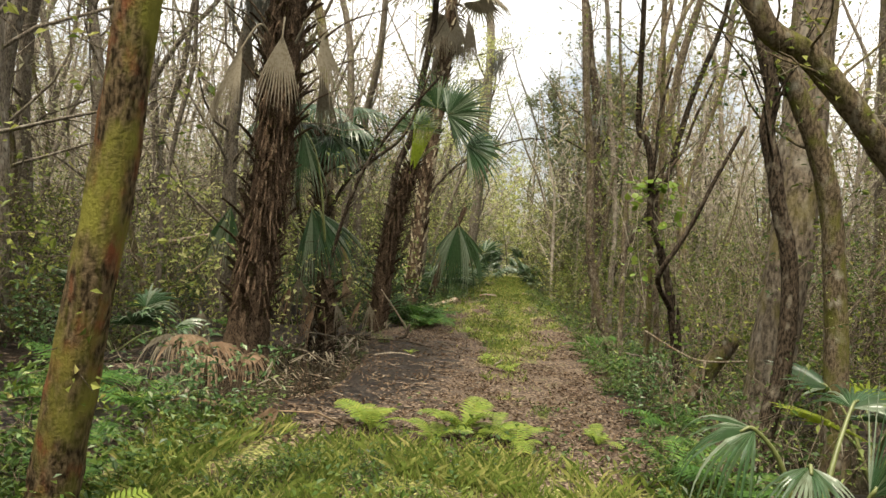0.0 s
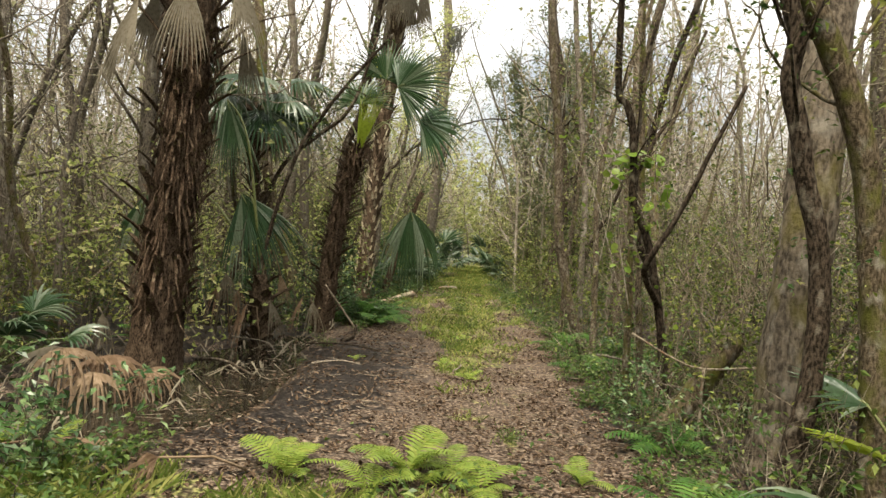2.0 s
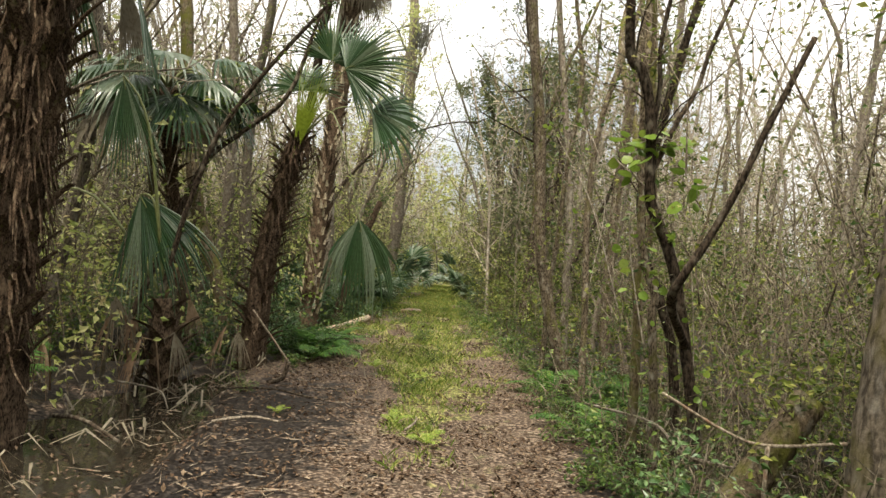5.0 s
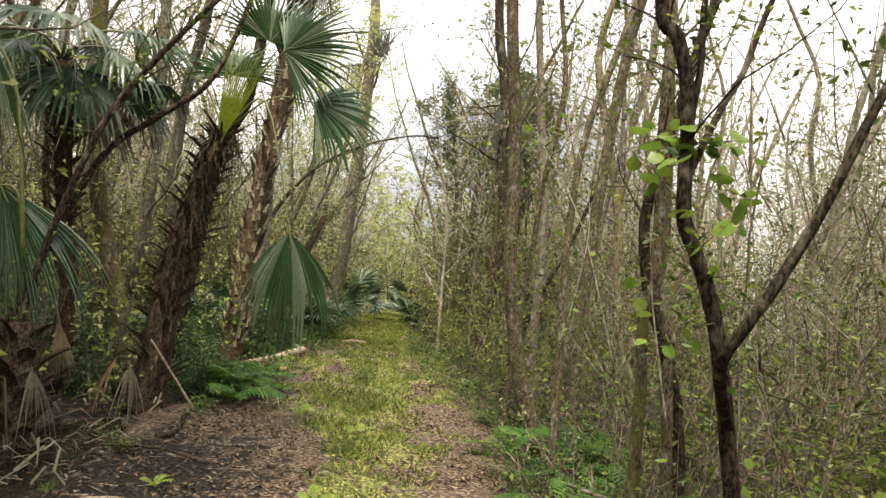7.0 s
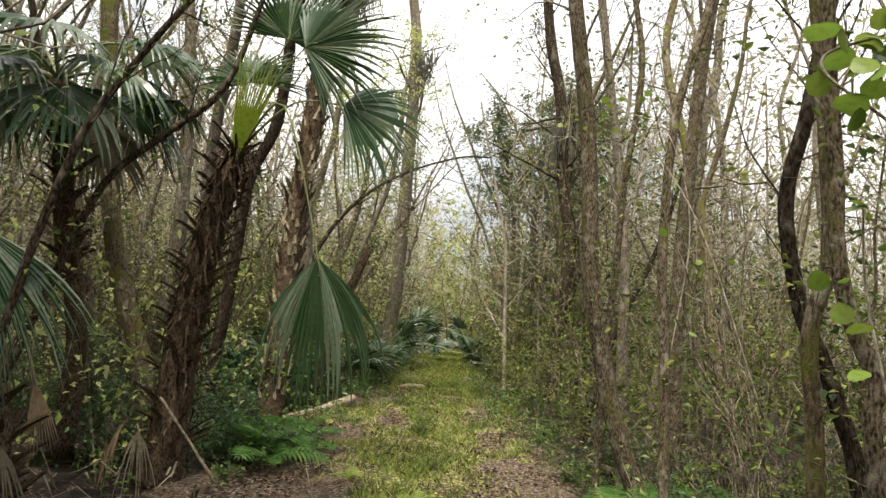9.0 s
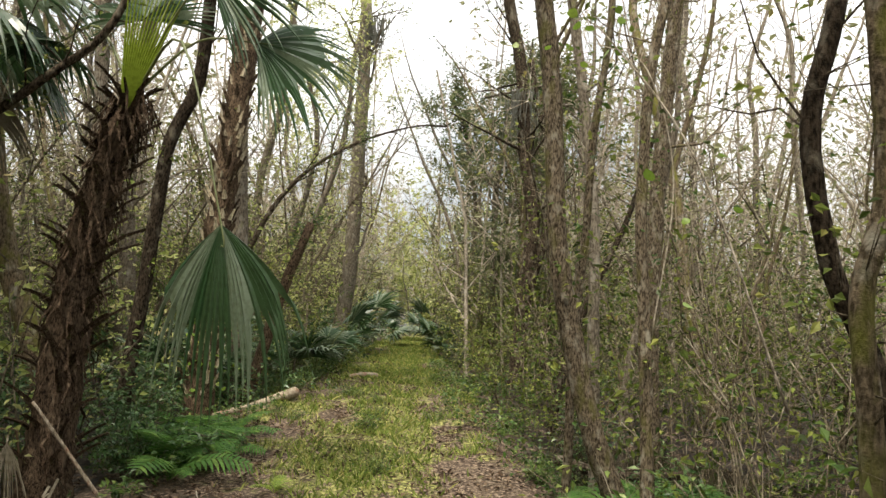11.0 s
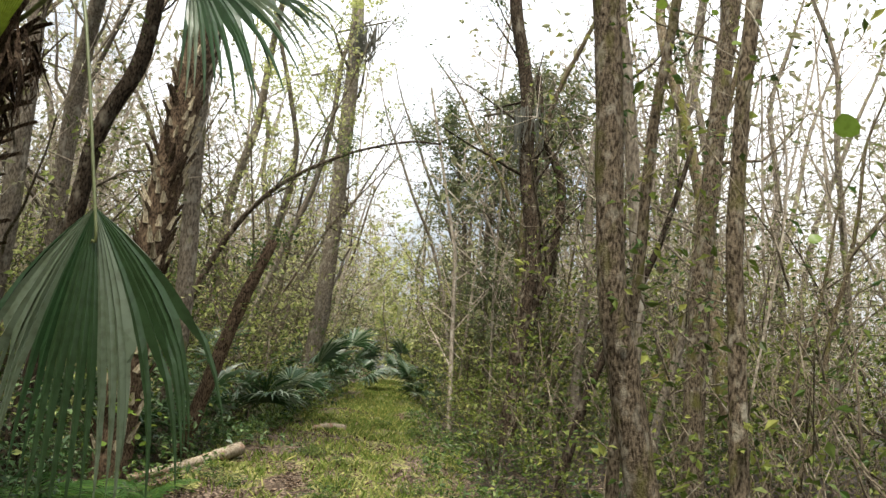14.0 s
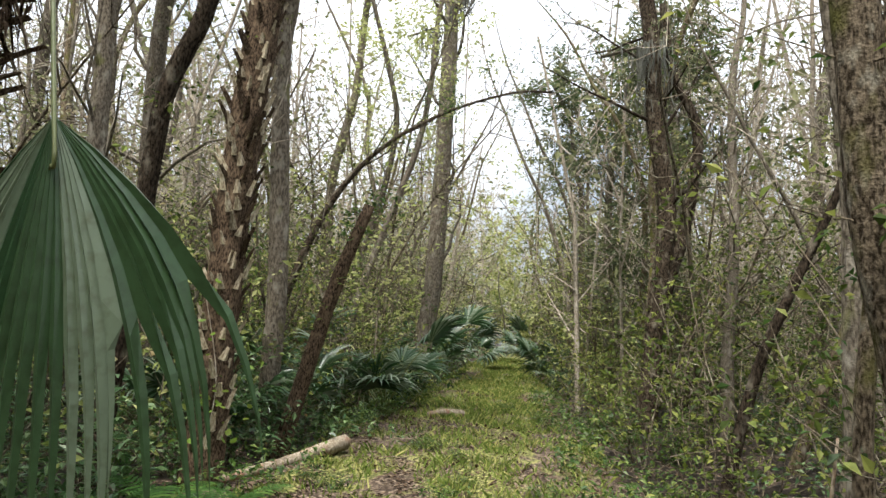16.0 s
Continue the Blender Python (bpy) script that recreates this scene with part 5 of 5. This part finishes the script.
def trail_end():
    return rng.uniform(-9, 5), rng.uniform(38.5, 45)


# far end closed with the same haze-paled leaf colour
thicket_mass("trail_end", 230, trail_end, 2.0, 8.0, 120, 0.2, M_LEAF_FAR, "yellow-green thicket closing the far trail, paled for haze", -9)


# ---- ferns ----
def fern_frond(name, L, seed, mat):
    rng = np.random.default_rng(seed)
    g = Geo()
    n = 17
    ang = np.linspace(1.15, -0.35, n + 1)
    p_ = [np.zeros(3)]
    for a in ang[1:]:
        p_.append(p_[-1] + np.array((0, math.cos(a), math.sin(a))) * L / n)
    p_ = np.array(p_)
    tube(g, p_, [0.004, 0.0015], 3, cap=False)
    for i in range(3, n):
        u = i / n
        w = L * 0.3 * math.sin(math.pi * min(1, (u - 0.1) / 0.95)) ** 0.8 + 0.006
        t = unit(p_[i + 1] - p_[i])
        for s in (-1, 1):
            o = np.array((s, 0, 0)) * 0.93 + t * 0.35
            dn = np.array((0, 0, -0.18))
            e = p_[i] + (o + dn) * w * rng.uniform(0.85, 1.1)
            b = t * L * 0.02
            m_ = p_[i] + (o + dn * 0.3) * w * 0.45
            g.add([p_[i] - b, m_ - b * 1.1, e, m_ + b * 1.1, p_[i] + b], [(0, 1, 3, 4), (1, 2, 3)])
    return g.mesh(name, mat, False)


BRIGHT = [fern_frond("frond", 0.42, 1, M_FERN), fern_frond("frond", 0.34, 2, M_FERN)]
DEEP = [fern_frond("frond", 0.62, 3, M_FERN_DEEP), fern_frond("frond", 0.5, 4, M_FERN_DEEP)]


def fern(x, y, kinds, n, s, label):
    ob = thing("fern", place(x, y, 0.01), label, "fern", "ferns by the trail")
    for k in range(n):
        m = pose(0, 0, 0, rng.uniform(-12, 22), rng.uniform(-14, 14), 360 * k / n + rng.uniform(-20, 20)) @ Matrix.Scale(s * rng.uniform(0.7, 1.15), 4)
        part("frond", kinds[k % 2], ob, "", m)


for x, y, n, s in [(0.62, 5.68, 8, 0.95), (1.32, 5.82, 9, 1.0), (1.55, 6.0, 8, 0.9), (1.15, 5.5, 7, 0.8), (1.75, 5.75, 7, 0.8), (0.5, 5.9, 7, 0.7), (2.35, 6.1, 6, 0.6), (-1.35, 5.9, 8, 0.9), (-1.15, 6.1, 6, 0.7), (0.05, 3.1, 7, 1.0), (0.55, 2.9, 6, 0.7), (0.95, 11.9, 5, 0.5), (1.35, 9.0, 5, 0.5), (1.0, 9.6, 5, 0.45), (0.3, 12.4, 5, 0.5), (0.0, 9.6, 4, 0.4)]:
    fern(x, y, BRIGHT, n, s, "bright yellow-green fern on the trail")
for x, y, n, s in [(-0.45, 3.7, 7, 0.6), (-0.75, 4.2, 7, 0.7), (-0.9, 5.0, 7, 0.8), (-1.6, 5.2, 8, 1.2), (-2.2, 6.0, 8, 1.2), (-0.7, 13.1, 9, 1.1), (-1.0, 13.6, 9, 1.1), (-0.55, 13.9, 8, 0.9), (-0.6, 12.9, 7, 0.8), (-1.1, 14.2, 8, 1.0), (2.35, 11.7, 7, 0.9), (2.6, 10.0, 7, 0.9), (2.95, 11.9, 8, 1.1), (2.5, 12.5, 7, 0.9), (3.0, 7.0, 7, 0.8), (3.1, 9.0, 7, 0.9), (-2.4, 9.3, 7, 1.0), (2.85, 5.3, 7, 0.9), (3.15, 4.8, 7, 0.9), (3.2, 12.9, 8, 1.3), (3.5, 13.3, 8, 1.3), (3.0, 12.6, 7, 1.1), (3.3, 12.4, 7, 1.2), (3.7, 11.5, 8, 1.2), (-0.55, 12.6, 8, 1.0), (-0.75, 12.8, 8, 1.1), (-0.4, 13.3, 7, 0.8)]:
    fern(x, y, DEEP, n, s, "green arching fern at the trail edge")


# ---- dead fronds, logs, sticks ----
def dead_fan(x, y, z, axis, normal, R, spread, droop, segs, seed, mat):
    ob = thing("fallen_frond", (x, y, land(x, y)), "withered brown palm frond lying on the ground", "palm frond", "fallen palm fronds")
    g = Geo()
    fan(g, (0, 0, z), axis, normal, R, spread, droop * 1.6, segs, np.random.default_rng(seed), 0.16, 0.7, 0.9, 7)
    part("blade", g.mesh("blade", mat, False), ob)
    s = Geo()
    ax = unit(axis)
    tube(s, [(0, 0, z), -ax * 0.3 + np.array((0, 0, max(0.02, z * 0.5))), (-ax[0] * 0.5, -ax[1] * 0.5, 0.02)], [0.006, 0.01], 5)
    part("stalk", s.mesh("stalk", mat), ob)


dead_fan(-1.65, 7.3, 0.42, (0.4, -0.35, 0.1), (0.2, -0.3, 1), 0.8, 1.5, 1.5, 26, 1, M_FAN_DEAD)
dead_fan(-1.35, 7.5, 0.4, (0.8, -0.2, 0.1), (0, -0.3, 1), 0.7, 1.4, 1.6, 24, 2, M_FAN_DEAD)
dead_fan(-1.75, 6.95, 0.5, (0.5, -0.5, 0.0), (0.3, -0.4, 0.9), 0.75, 1.7, 1.9, 22, 11, M_FAN_DEAD)
dead_fan(-1.5, 7.0, 0.36, (0.2, -0.8, 0.0), (0.1, -0.5, 0.9), 0.6, 1.6, 1.9, 20, 12, M_FAN_DEAD)
dead_fan(-1.95, 7.2, 0.4, (-0.3, -0.6, 0.1), (0, -0.3, 1), 0.75, 1.4, 1.5, 24, 3, M_FAN_GREY)
dead_fan(-1.3, 6.0, 0.3, (0.1, -0.6, -0.2), (0, -0.4, 1), 0.4, 1.0, 1.3, 12, 4, M_FAN_GREY)
dead_fan(0.02, 5.3, 0.14, (-0.5, -0.4, -0.1), (0.1, -0.4, 0.9), 0.36, 1.1, 0.9, 12, 5, M_FAN_DEAD)
dead_fan(-0.9, 5.6, 0.12, (1, 0.1, 0.0), (0, 0, 1), 0.9, 0.3, 0.1, 8, 6, M_FAN_DEAD)
for k, (x, y, z, a) in enumerate([(-1.75, 10.3, 0.75, 0.4), (-1.35, 10.35, 0.7, 1.2), (-1.6, 10.2, 0.6, -0.9), (-1.95, 10.5, 0.8, 2.4), (-2.2, 9.6, 0.5, 0.2), (-2.5, 8.6, 0.45, 0.9), (-2.3, 10.9, 0.7, -0.5), (-1.25, 11.75, 0.5, 0.6), (-1.45, 11.9, 0.55, -1.0)]):
    dead_fan(x, y, z, (math.sin(a) * 0.35, -0.35 * math.cos(a), -0.75), (math.sin(a), -math.cos(a), 0.3), 0.62, 0.55, 0.6, 14, 20 + k, M_FAN_GREY if k % 2 else M_FAN_DEAD)
dead_fan(-1.9, 10.2, 0.9, (0.3, -0.3, -0.8), (0.3, -0.6, 0.6), 0.6, 0.6, 0.8, 14, 7, M_FAN_GREY)


def stick(pts, r0, r1, label, mat=None, name="stick", category="stick", sides=7, group="fallen sticks"):
    base = np.array(pts[0], float)
    ob = thing(name, base, label, category, group)
    g = Geo()
    tube(g, spline(np.array(pts, float) - base, 5), [r0, r1], sides, 0.12, np.random.default_rng(int(abs(base[0] * 100)) + 1))
    part("wood", g.mesh("wood", mat or M_DEADWOOD), ob)
    return ob


stick([(-0.52, 15.86, 0.28), (-0.66, 15.58, 0.24), (-0.8, 15.34, 0.19), (-1.14, 14.9, 0.1)], 0.062, 0.035, "weathered pale log lying at the trail edge", M_LOG, "log", "log", 12, "logs")
stick([(-1.06, 11.68, 0.65), (-0.84, 11.7, 0.38), (-0.58, 11.74, 0.04)], 0.01, 0.014, "bare pale stick leaning on a palm")
stick([(-0.5, 10.75, 0.0), (-0.4, 10.9, 0.05), (-0.38, 11.0, 0.2)], 0.035, 0.018, "dark broken stub sticking from the mud", M_BARK_DARK, "stub", "stub", 8)
stick([(3.33, 7.54, -0.05), (3.33, 7.54, 0.3), (3.33, 7.53, 0.56)], 0.014, 0.01, "thin pale upright broken stick")
stick([(2.75, 7.45, 0.8), (3.1, 7.5, 0.62), (3.33, 7.53, 0.56), (3.75, 7.58, 0.6)], 0.008, 0.01, "thin pale branch lying across stems")
stick([(0.58, 10.67, 0.0), (0.52, 10.65, 0.2), (0.45, 10.63, 0.45)], 0.005, 0.003, "bare thin weed stem standing on the trail", M_BARK)
stick([(-5.2, 10.9, 0.9), (-4.4, 11.0, 1.15), (-3.5, 11.1, 1.38)], 0.035, 0.03, "pale fallen branch propped in the thicket")
stick([(-4.6, 11.0, 0.2), (-4.0, 11.05, 0.75), (-3.5, 11.1, 1.15)], 0.022, 0.014, "thin pale fallen branch in the thicket")
stick([(-1.5, 9.6, 0.12), (-1.0, 9.4, 0.12), (-0.8, 9.2, 0.02)], 0.01, 0.006, "bent brown stick over the mud", M_BARK)
stick([(-1.6, 8.9, -0.05), (-1.1, 8.5, 0.05), (-0.7, 8.3, -0.02)], 0.02, 0.012, "muddy stick by the water", M_BARK_DARK)
stick([(-0.3, 8.9, 0.03), (-0.05, 9.05, 0.06), (0.2, 9.02, 0.05)], 0.014, 0.009, "short broken branch on the mud", M_BARK)
stick([(0.15, 10.1, 0.03), (-0.3, 10.25, 0.05), (-0.8, 10.15, 0.03)], 0.012, 0.008, "thin dark stick on the mud", M_BARK_DARK)
stick([(1.15, 9.3, 0.02), (1.2, 9.5, 0.04), (1.18, 9.75, 0.03)], 0.012, 0.007, "dry forked stem lying on the trail", M_BARK)
stick([(2.6, 9.8, 0.28), (3.0, 8.9, 0.35), (3.1, 8.2, 0.3), (3.6, 7.8, 0.34)], 0.012, 0.008, "long lichened branch fallen at the trail edge", M_BARK)
stick([(2.4, 13.9, 0.05), (2.9, 13.6, 0.0), (3.5, 13.7, 0.03)], 0.05, 0.035, "dark wet log in the water", M_BARK_DARK, "log", "log", 10, "logs")
stick([(2.4, 13.2, 0.1), (2.42, 13.15, 0.5), (2.45, 13.1, 0.95)], 0.012, 0.006, "bleached forked twig by the water", None)
stick([(0.1, 18.1, 0.3), (-0.1, 18.1, 0.32), (-0.3, 18.0, 0.29)], 0.05, 0.03, "pale flat chunk of wood on the trail", M_LOG, "log", "log", 8, "logs")


# ---- the vine with round leaves ----
def round_leaf(name):
    g = Geo()
    v = [(0, 0, 0)]
    for k in range(9):
        a = -2.5 + 5.0 * k / 8
        rr_ = 0.05 * (1 + 0.25 * math.cos(a))
        v.append((math.sin(a) * rr_, 0.045 + math.cos(a) * rr_, -0.012 * abs(math.sin(a)) - 0.008 * math.cos(a)))
    g.add(v, [(0, k, k + 1) for k in range(1, 9)])
    return g.mesh(name, M_BIGLEAF, True)


ROUND = round_leaf("leaf")


def vine(pts, leaves, label, seed, s=1.0, spread=0.1):
    rg = np.random.default_rng(seed)
    base = np.array(pts[0], float)
    ob = thing("vine", base, label, "vine", "vines in the trees")
    path = spline(np.array(pts, float) - base, 8)
    g = Geo()
    tube(g, path, [0.006, 0.003], 5)
    part("stem", g.mesh("stem", M_TWIG), ob)
    for k in range(leaves):
        c = path[int(rg.integers(2, len(path)))] + rg.normal(size=3) * spread * np.array((1, 1, 0.7))
        part("leaf", ROUND, ob, "", pose(*c, rg.uniform(-70, 20), rg.uniform(-35, 35), rg.uniform(0, 360)) @ Matrix.Scale(s * rg.uniform(0.6, 1.25), 4))


vine([(3.05, 8.55, 1.3), (2.85, 8.5, 1.9), (2.55, 8.52, 2.2), (2.7, 8.52, 2.3), (2.9, 8.55, 2.35), (3.08, 8.55, 2.2), (3.12, 8.55, 1.95)], 60, "climbing vine with round bright green leaves", 1, 0.95, 0.08)
vine([(2.85, 8.6, 0.9), (2.72, 8.6, 1.5), (2.68, 8.55, 1.8)], 16, "climbing vine with round bright green leaves", 2, 0.6, 0.09)
vine([(3.2, 8.6, 0.4), (3.15, 8.5, 1.0), (3.1, 8.5, 1.5)], 22, "climbing vine with round bright green leaves", 6, 0.5, 0.12)
vine([(2.9, 10.1, 1.0), (2.6, 10.3, 2.0), (2.3, 10.6, 2.6), (2.2, 10.8, 2.8)], 12, "thin vine with yellowing round leaves", 3, 0.5, 0.15)
vine([(2.8, 12.0, 1.2), (2.9, 11.9, 2.2), (2.7, 11.8, 2.9), (2.4, 11.9, 3.1)], 14, "thin vine with yellowing round leaves", 4, 0.5, 0.15)
vine([(-1.3, 14.85, 0.2), (-1.2, 14.83, 0.8), (-1.35, 14.82, 1.5)], 70, "dense ivy-like vine clothing a palm's foot", 5, 0.5, 0.14)


# ---- hanging moss ----
def moss(x, y, z, n, L, seed):
    rg = np.random.default_rng(seed)
    ob = thing("hanging_moss", (x, y, z), "grey-green hanging moss on a high branch", "moss", "hanging moss")
    g = Geo()
    for _ in range(n):
        c = np.array((rg.normal() * 0.16, rg.normal() * 0.16, 0))
        l_ = L * rg.uniform(0.4, 1.1)
        q = [c, c + rg.normal(size=3) * 0.03 + (0, 0, -l_ * 0.35), c + rg.normal(size=3) * 0.05 + (0, 0, -l_ * 0.7), c + rg.normal(size=3) * 0.05 + (0, 0, -l_)]
        tube(g, q, [0.012, 0.014, 0.003], 3, cap=False)
    mass("moss_beard", g.mesh("moss_beard", M_MOSS_HANG, False), ob)
    s = Geo()
    tube(s, [(-0.6, 0.2, -0.05), (-0.1, 0, 0.0), (0.5, -0.1, 0.12)], [0.025, 0.012], 6)
    part("branch", s.mesh("branch", M_BARK), ob)


moss(-0.9, 21.8, 7.4, 60, 1.0, 1)
moss(-1.4, 22.1, 6.6, 40, 0.7, 2)
moss(-2.2, 8.9, 4.6, 50, 0.9, 3)
moss(2.1, 19.7, 5.2, 50, 0.9, 4)
moss(2.8, 24.0, 5.0, 50, 0.9, 5)

# ---- grass and leaf litter ----
g = Geo()
vs, fs = [], []
count, tries = 0, 0
while count < 62000 and tries < 260000:
    tries += 1
    y = 1.2 + 32 * rng.random() ** 1.9
    x = middle(y) + rng.uniform(-1.25, 1.25) * (half(y) + 0.2)
    c = cover(x, y)[0]
    if rng.random() > c ** 1.6 or noise.noise((x * 2.4, y * 2.4, 5)) < 0.35 * rng.random() - 0.3:
        continue
    if y > 6.5 and rng.random() < 0.35:
        continue
    h = rng.uniform(0.03, 0.1) * (1.5 if y < 5.3 else 0.85)
    a = rng.uniform(0, 6.283)
    z = land(x, y)
    w = 0.0035 + 0.00025 * y
    cx, sx = math.cos(a), math.sin(a)
    lx, ly = rng.normal() * h * 0.6, rng.normal() * h * 0.6
    vs += [(x - cx * w, y - sx * w, z), (x + cx * w, y + sx * w, z), (x + lx * 0.5 + cx * w * 0.6, y + ly * 0.5 + sx * w * 0.6, z + h * 0.7), (x + lx, y + ly, z + h)]
    fs.append((count * 4, count * 4 + 1, count * 4 + 2, count * 4 + 3))
    count += 1
g.add(vs, fs)
tagged(new("grass", g.mesh("grass", M_GRASS, False)), "short patchy yellow-green grass along the trail", "grass", "", "stuff")

g = Geo()
P = []
while len(P) < 26000:
    y = 1.5 + 20 * rng.random() ** 1.4
    x = middle(y) + rng.uniform(-2.6, 2.4)
    c = cover(x, y)
    if rng.random() < 0.45 * c[0] or rng.random() < 0.6 * c[1] or noise.noise((x * 2.1, y * 2.1, 31)) < 0.5 * rng.random() - 0.35:
        continue
    if abs(x - middle(y)) > half(y) + 0.1 and rng.random() < 0.7:
        continue
    P.append((x, y, max(land(x, y), WATER_Z) + 0.008))
leaf_quads(g, P, 0.042, rng, 0.9, 0.55)
tagged(new("leaf_litter", g.mesh("leaf_litter", M_LITTER, False)), "scattered brown and tan fallen leaves", "leaves", "", "stuff")

g = Geo()
P = []
while len(P) < 10000:
    y = 1.2 + 20 * rng.random() ** 1.4
    sd = -1 if rng.random() < 0.5 else 1
    x = middle(y) + sd * (half(y) + abs(rng.normal()) * 0.55 - 0.15)
    if rng.random() < 0.3 and y < 6:
        x = middle(y) + rng.uniform(-1, 1) * half(y)
    if cover(x, y)[1] > 0.9 or (x < 0 and 5.8 < y < 11.6) or noise.noise((x * 1.7, y * 1.7, 21)) < (0.02 if sd < 0 or y < 5.5 or y > 14 else 0.5):
        continue
    P.append((x, y, max(land(x, y), WATER_Z) + rng.uniform(0.0, 0.14) + rng.random() * 0.5 * max(0, noise.noise((x * 1.7, y * 1.7, 21)))))
leaf_quads(g, P, 0.05, rng, 0.75, 0.6)
tagged(new("ground_weeds", g.mesh("ground_weeds", M_LEAF_GREEN, False)), "small green weeds edging the trail", "weeds", "", "stuff")

g = Geo()
for _ in range(1600):
    y = 2 + 18 * rng.random() ** 1.3
    x = middle(y) + rng.uniform(-2.2, 2.0)
    z = max(land(x, y), WATER_Z) + 0.012
    a = rng.uniform(0, 6.283)
    L = rng.uniform(0.06, 0.32)
    strip(g, (x, y, z), (x + math.cos(a) * L, y + math.sin(a) * L, z + rng.uniform(0, 0.03)), rng.uniform(0.002, 0.006))
tagged(new("fallen_twigs", g.mesh("fallen_twigs", M_DEADWOOD)), "small pale twigs strewn over the ground", "twigs", "", "stuff")


g = Geo()
for _ in range(420):
    x, y = rng.uniform(-2.7, -0.75), rng.uniform(5.6, 11.8)
    if noise.noise((x * 1.9, y * 1.9, 41)) < -0.05 or x > -0.75 + 0.06 * (y - 8.4) ** 2 * 0.5:
        continue
    z = max(land(x, y), WATER_Z) + rng.uniform(0.0, 0.12)
    a, L = rng.uniform(0, 6.283), rng.uniform(0.15, 0.5)
    q0 = np.array((x, y, z))
    q1 = q0 + np.array((math.cos(a), math.sin(a), 0.5)) * L * 0.5
    q2 = q1 + np.array((math.cos(a), math.sin(a), -0.7)) * L * 0.5
    w = np.array((-math.sin(a), math.cos(a), 0.3)) * rng.uniform(0.004, 0.011)
    g.add([q0 - w, q0 + w, q1 + w, q1 - w, q2], [(0, 1, 2, 3), (3, 2, 4)])
tagged(new("dead_grass", g.mesh("dead_grass", M_FAN_GREY, False)), "bent dead blades and fibre littering the wet bank", "dead grass", "", "stuff")
